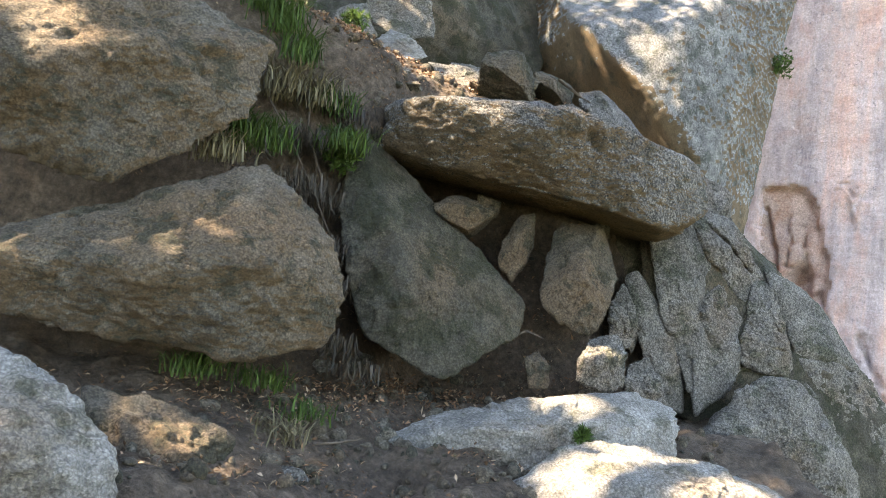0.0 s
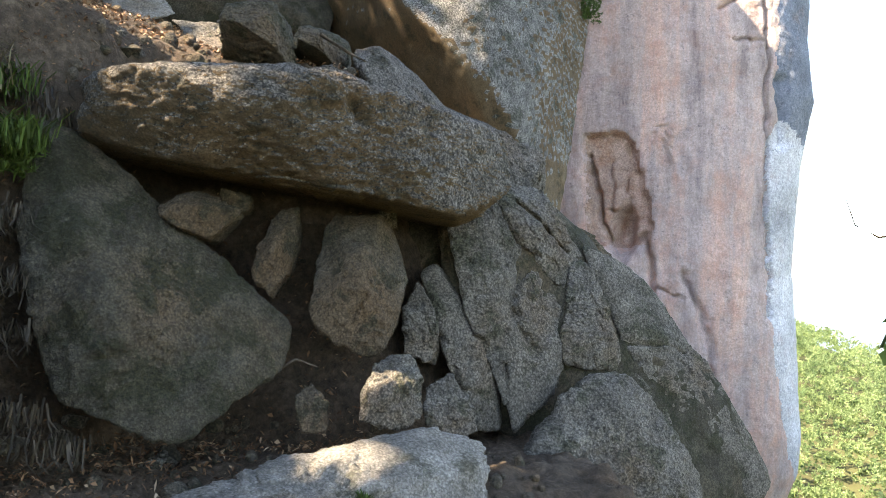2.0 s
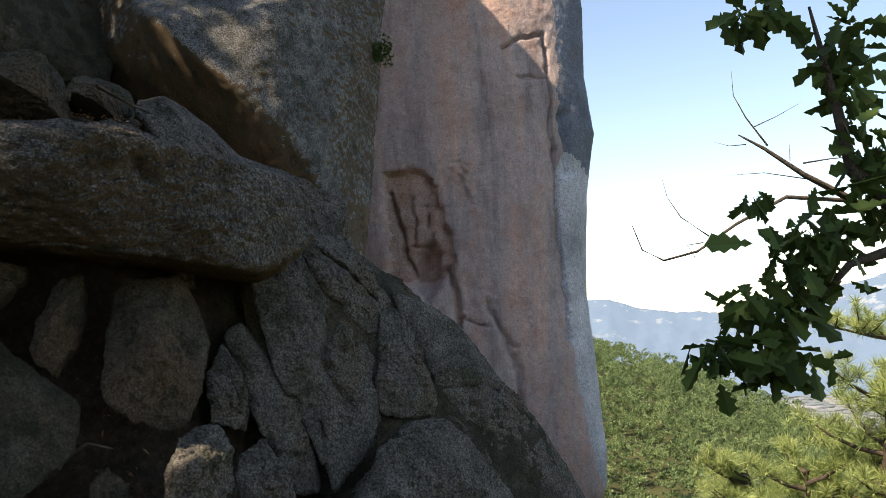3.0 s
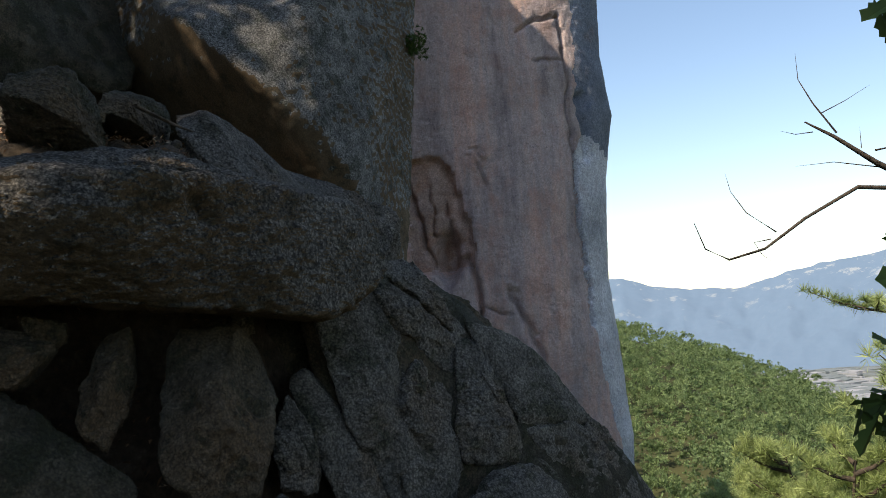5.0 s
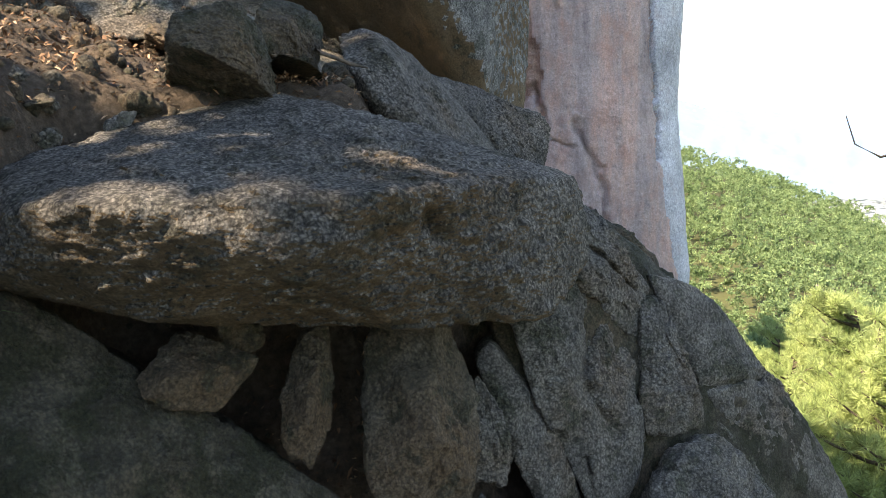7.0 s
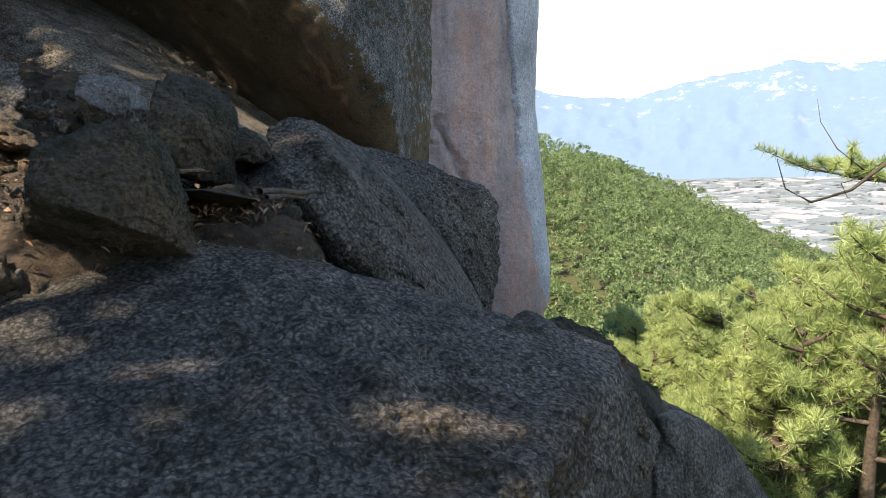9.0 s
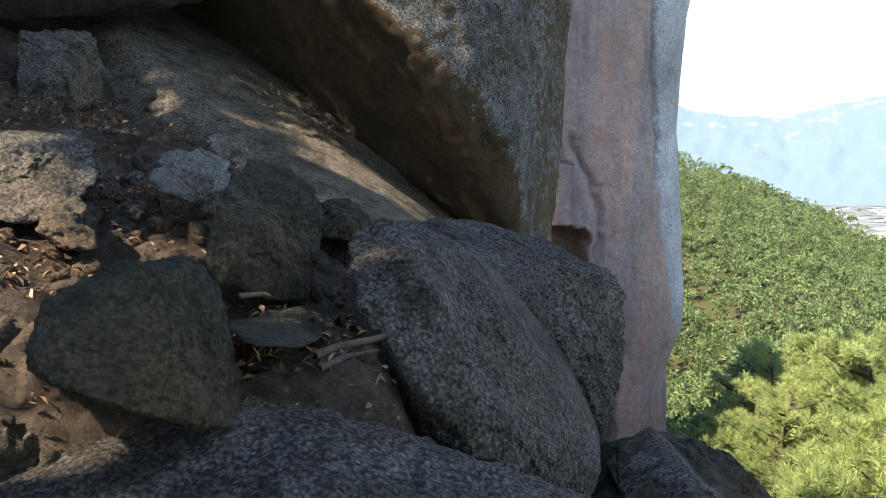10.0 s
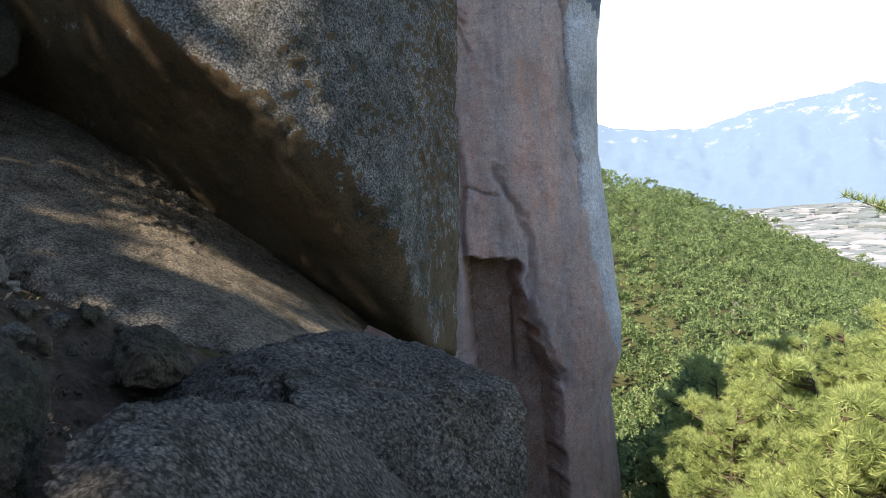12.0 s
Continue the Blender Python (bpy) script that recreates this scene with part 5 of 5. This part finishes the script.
def grass_tuft(place, n, length, material, label, droop=0.6, spread=0.06):
    rng = np.random.default_rng(int(abs(place[0] * 100 + place[1] * 1000)))
    v, f = [], []
    for _ in range(n):
        a = rng.random() * 6.283
        out = np.array((math.cos(a), math.sin(a), 0))
        p = rng.normal(size=3) * (spread, spread, spread * 0.3)
        ln, w = length * (0.5 + rng.random()), 0.0025 + 0.002 * rng.random()
        s = np.array((-out[1], out[0], 0)) * w
        i = len(v)
        for t, k in ((0, 1), (0.4, 0.9), (0.75, 0.6)):
            c = p + out * abs(ln) * droop * t * t + np.array((0, 0, ln * (t - 0.75 * droop * t * t)))
            v += [tuple(c - s * k), tuple(c + s * k)]
        v.append(tuple(p + out * abs(ln) * droop + np.array((0, 0, ln * (1 - 0.95 * droop)))))
        f += [[i, i + 1, i + 3, i + 2], [i + 2, i + 3, i + 5, i + 4], [i + 4, i + 5, i + 6]]
    ob = mesh_object("grass_tuft", v, f, material, flat=True)
    ob.location = place
    return tagged(ob, label, "grass", "grass on the bank")


M_ROOT = leaf_material("dead_fibres", (0.075, 0.06, 0.042), (0.035, 0.028, 0.02), 6.0, 0.1)
TANGLE = "dark tangle of dead grass and fine roots hanging down the bank"
GREEN, DRY = "green grass tuft growing from the earth bank", "dry straw-coloured grass tuft on the earth"
for place, n, ln, mat, lab in (
    ((-1.03, 4.4, 2.91), 260, 0.30, M_GRASS, GREEN), ((-0.91, 4.35, 2.75), 220, 0.24, M_GRASS, GREEN), ((-1.14, 4.4, 3.02), 200, 0.3, M_GRASS, GREEN),
    ((-0.98, 3.75, 2.18), 220, 0.2, M_GRASS, GREEN), ((-0.88, 3.8, 2.18), 160, 0.18, M_GRASS, GREEN), ((-1.06, 3.6, 2.07), 180, 0.17, M_STRAW, DRY), ((-0.95, 4.2, 2.52), 220, 0.26, M_STRAW, DRY),
    ((-0.78, 4.3, 2.51), 180, 0.24, M_STRAW, DRY), ((-0.67, 4.35, 2.5), 160, 0.16, M_GRASS, GREEN), ((-0.56, 3.3, 0.88), 170, 0.17, M_STRAW, DRY), ((-0.5, 3.5, 0.99), 120, 0.10, M_GRASS, GREEN), ((-0.98, 3.45, 1.13), 200, 0.12, M_GRASS, GREEN),
    ((-0.72, 3.6, 1.09), 140, 0.11, M_GRASS, GREEN), ((-0.62, 4.9, 2.7), 160, 0.15, M_STRAW, DRY), ((-0.57, 4.1, 2.26), 240, 0.16, M_GRASS, GREEN),
    ((-1.03, 4.25, 2.65), 90, -0.17, M_ROOT, TANGLE), ((-0.92, 4.3, 2.61), 90, -0.17, M_ROOT, TANGLE), ((-0.81, 4.35, 2.64), 90, -0.17, M_ROOT, TANGLE), ((-0.72, 4.4, 2.6), 90, -0.17, M_ROOT, TANGLE), ((-0.91, 4.15, 2.34), 90, -0.17, M_ROOT, TANGLE), ((-0.81, 4.2, 2.36), 90, -0.17, M_ROOT, TANGLE), ((-0.71, 4.25, 2.33), 90, -0.17, M_ROOT, TANGLE), ((-0.81, 4.1, 2.11), 90, -0.17, M_ROOT, TANGLE), ((-0.72, 4.15, 2.07), 90, -0.17, M_ROOT, TANGLE), ((-0.63, 4.2, 2.03), 90, -0.17, M_ROOT, TANGLE), ((-0.58, 4.15, 1.8), 90, -0.17, M_ROOT, TANGLE), ((-0.52, 4.1, 1.6), 90, -0.17, M_ROOT, TANGLE), ((-0.98, 3.85, 2.24), 90, -0.17, M_ROOT, TANGLE), ((-0.64, 4.5, 2.54), 90, -0.17, M_ROOT, TANGLE), ((-0.55, 4.5, 2.46), 90, -0.17, M_ROOT, TANGLE), ((-0.5, 4, 1.33), 90, -0.17, M_ROOT, TANGLE), ((-0.34, 4, 1.21), 90, -0.17, M_ROOT, TANGLE),
):
    grass_tuft(place, n, ln, mat, lab)


def moss_clump(name, place, radius, n, label):
    rng = np.random.default_rng(n)
    c = rng.normal(size=(n, 3)) * radius * (0.5, 0.4, 0.5)
    v, f = tufts(c, 0.005, 12, 0.035, 0.006, rng, 0.6)
    ob = mesh_object(name, v, f, M_GRASS, flat=True)
    ob.location = place
    return tagged(ob, label, "plant")


moss_clump("shrub", (-0.6, 4.25, 2.27), 0.09, 150, "small bright green shrub on the bank")
moss_clump("shrub", (-0.76, 5.2, 3.27), 0.08, 60, "small green shrub above the bank")
moss_clump("shrub", (3.44, 9.5, 4.74), 0.13, 110, "small green shrub growing from the cliff edge")
moss_clump("moss", (0.71, 3.74, 1.02), 0.022, 30, "little yellow-green moss cushion between boulders")

# ---- roots and sticks ----
for line, r0, name, label in (
    ([(-0.94, 4.2, 2.44), (-0.87, 4.15, 2.37), (-0.81, 4.2, 2.31)], 0.007, "stick", "pale dead stick on the bank"),
    ([(-1, 4.2, 2.49), (-0.83, 4.1, 2.25), (-0.69, 4.1, 2.01), (-0.59, 4.1, 1.82)], 0.006, "root", "thin root hanging down the bank"),
    ([(-0.83, 4.4, 2.74), (-0.79, 4.2, 2.36), (-0.67, 4.2, 2.08), (-0.61, 4.1, 1.65)], 0.007, "root", "thin root hanging down the bank"),
    ([(-0.44, 3.3, 0.91), (-0.34, 3.35, 0.92), (-0.25, 3.4, 0.94)], 0.007, "stick", "pale dead stick on the path"),
    ([(0.55, 5, 3), (0.62, 5.1, 2.99), (0.71, 5.2, 2.97), (0.8, 5.3, 2.96)], 0.009, "root", "dark twisted root between slab and boulder"),
    ([(0.55, 4.95, 2.99), (0.62, 5.05, 2.98), (0.71, 5.15, 2.96)], 0.007, "root", "dark twisted root between slab and boulder"),
    ([(0.47, 5.5, 3.03), (0.53, 5.5, 3.03), (0.57, 5.45, 3.02)], 0.008, "stick", "dry stick in front of the boulder"),
    ([(0.36, 4.5, 1.39), (0.48, 4.5, 1.46), (0.57, 4.5, 1.43)], 0.009, "root", "bent root in the sunlit earth"),
):
    bv, bf = tube(line, [r0, *[r0 * 0.85] * (len(line) - 2), r0 * 0.4], 6)
    tagged(mesh_object(name, bv, bf, M_BARK), label, name)


# ---- a pine bough reaching in from beside the path ----
bough = new("pine_bough")
rng = np.random.default_rng(41)
stem = [np.array(q) for q in ((24.0, 18.0, 0.2), (20.5, 17.4, 0.7), (18.2, 16.9, 1.0), (16.3, 16.5, 1.35))]
bv, bf = tube(stem, [0.11, 0.08, 0.05, 0.015], 6)
mesh_object("limb", bv, bf, M_BARK, bough)
for k in range(22):
    t_ = 0.25 + 0.75 * (k + rng.random()) / 22
    i_ = min(int(t_ * 3), 2)
    p_ = stem[i_] + (stem[i_ + 1] - stem[i_]) * (t_ * 3 - i_)
    e_ = p_ + np.array((-0.5 - 0.4 * rng.random(), rng.normal() * 0.6, 0.15 + 0.6 * rng.random()))
    bv, bf = tube([p_, (p_ + e_) / 2 - (0, 0, 0.05), e_], [0.02, 0.015, 0.006], 5)
    mesh_object("twig", bv, bf, M_BARK, bough)
    c = p_ + (e_ - p_) * np.linspace(0.3, 1.1, 9)[:, None]
    bv, bf = tufts(c, 0.04, 40, 0.2, 0.008, rng, 0.9)
    mesh_object("needle_spray", bv, bf, M_PINE, bough, True)
tagged(bough, "green pine bough with upright needle tufts", "branch")
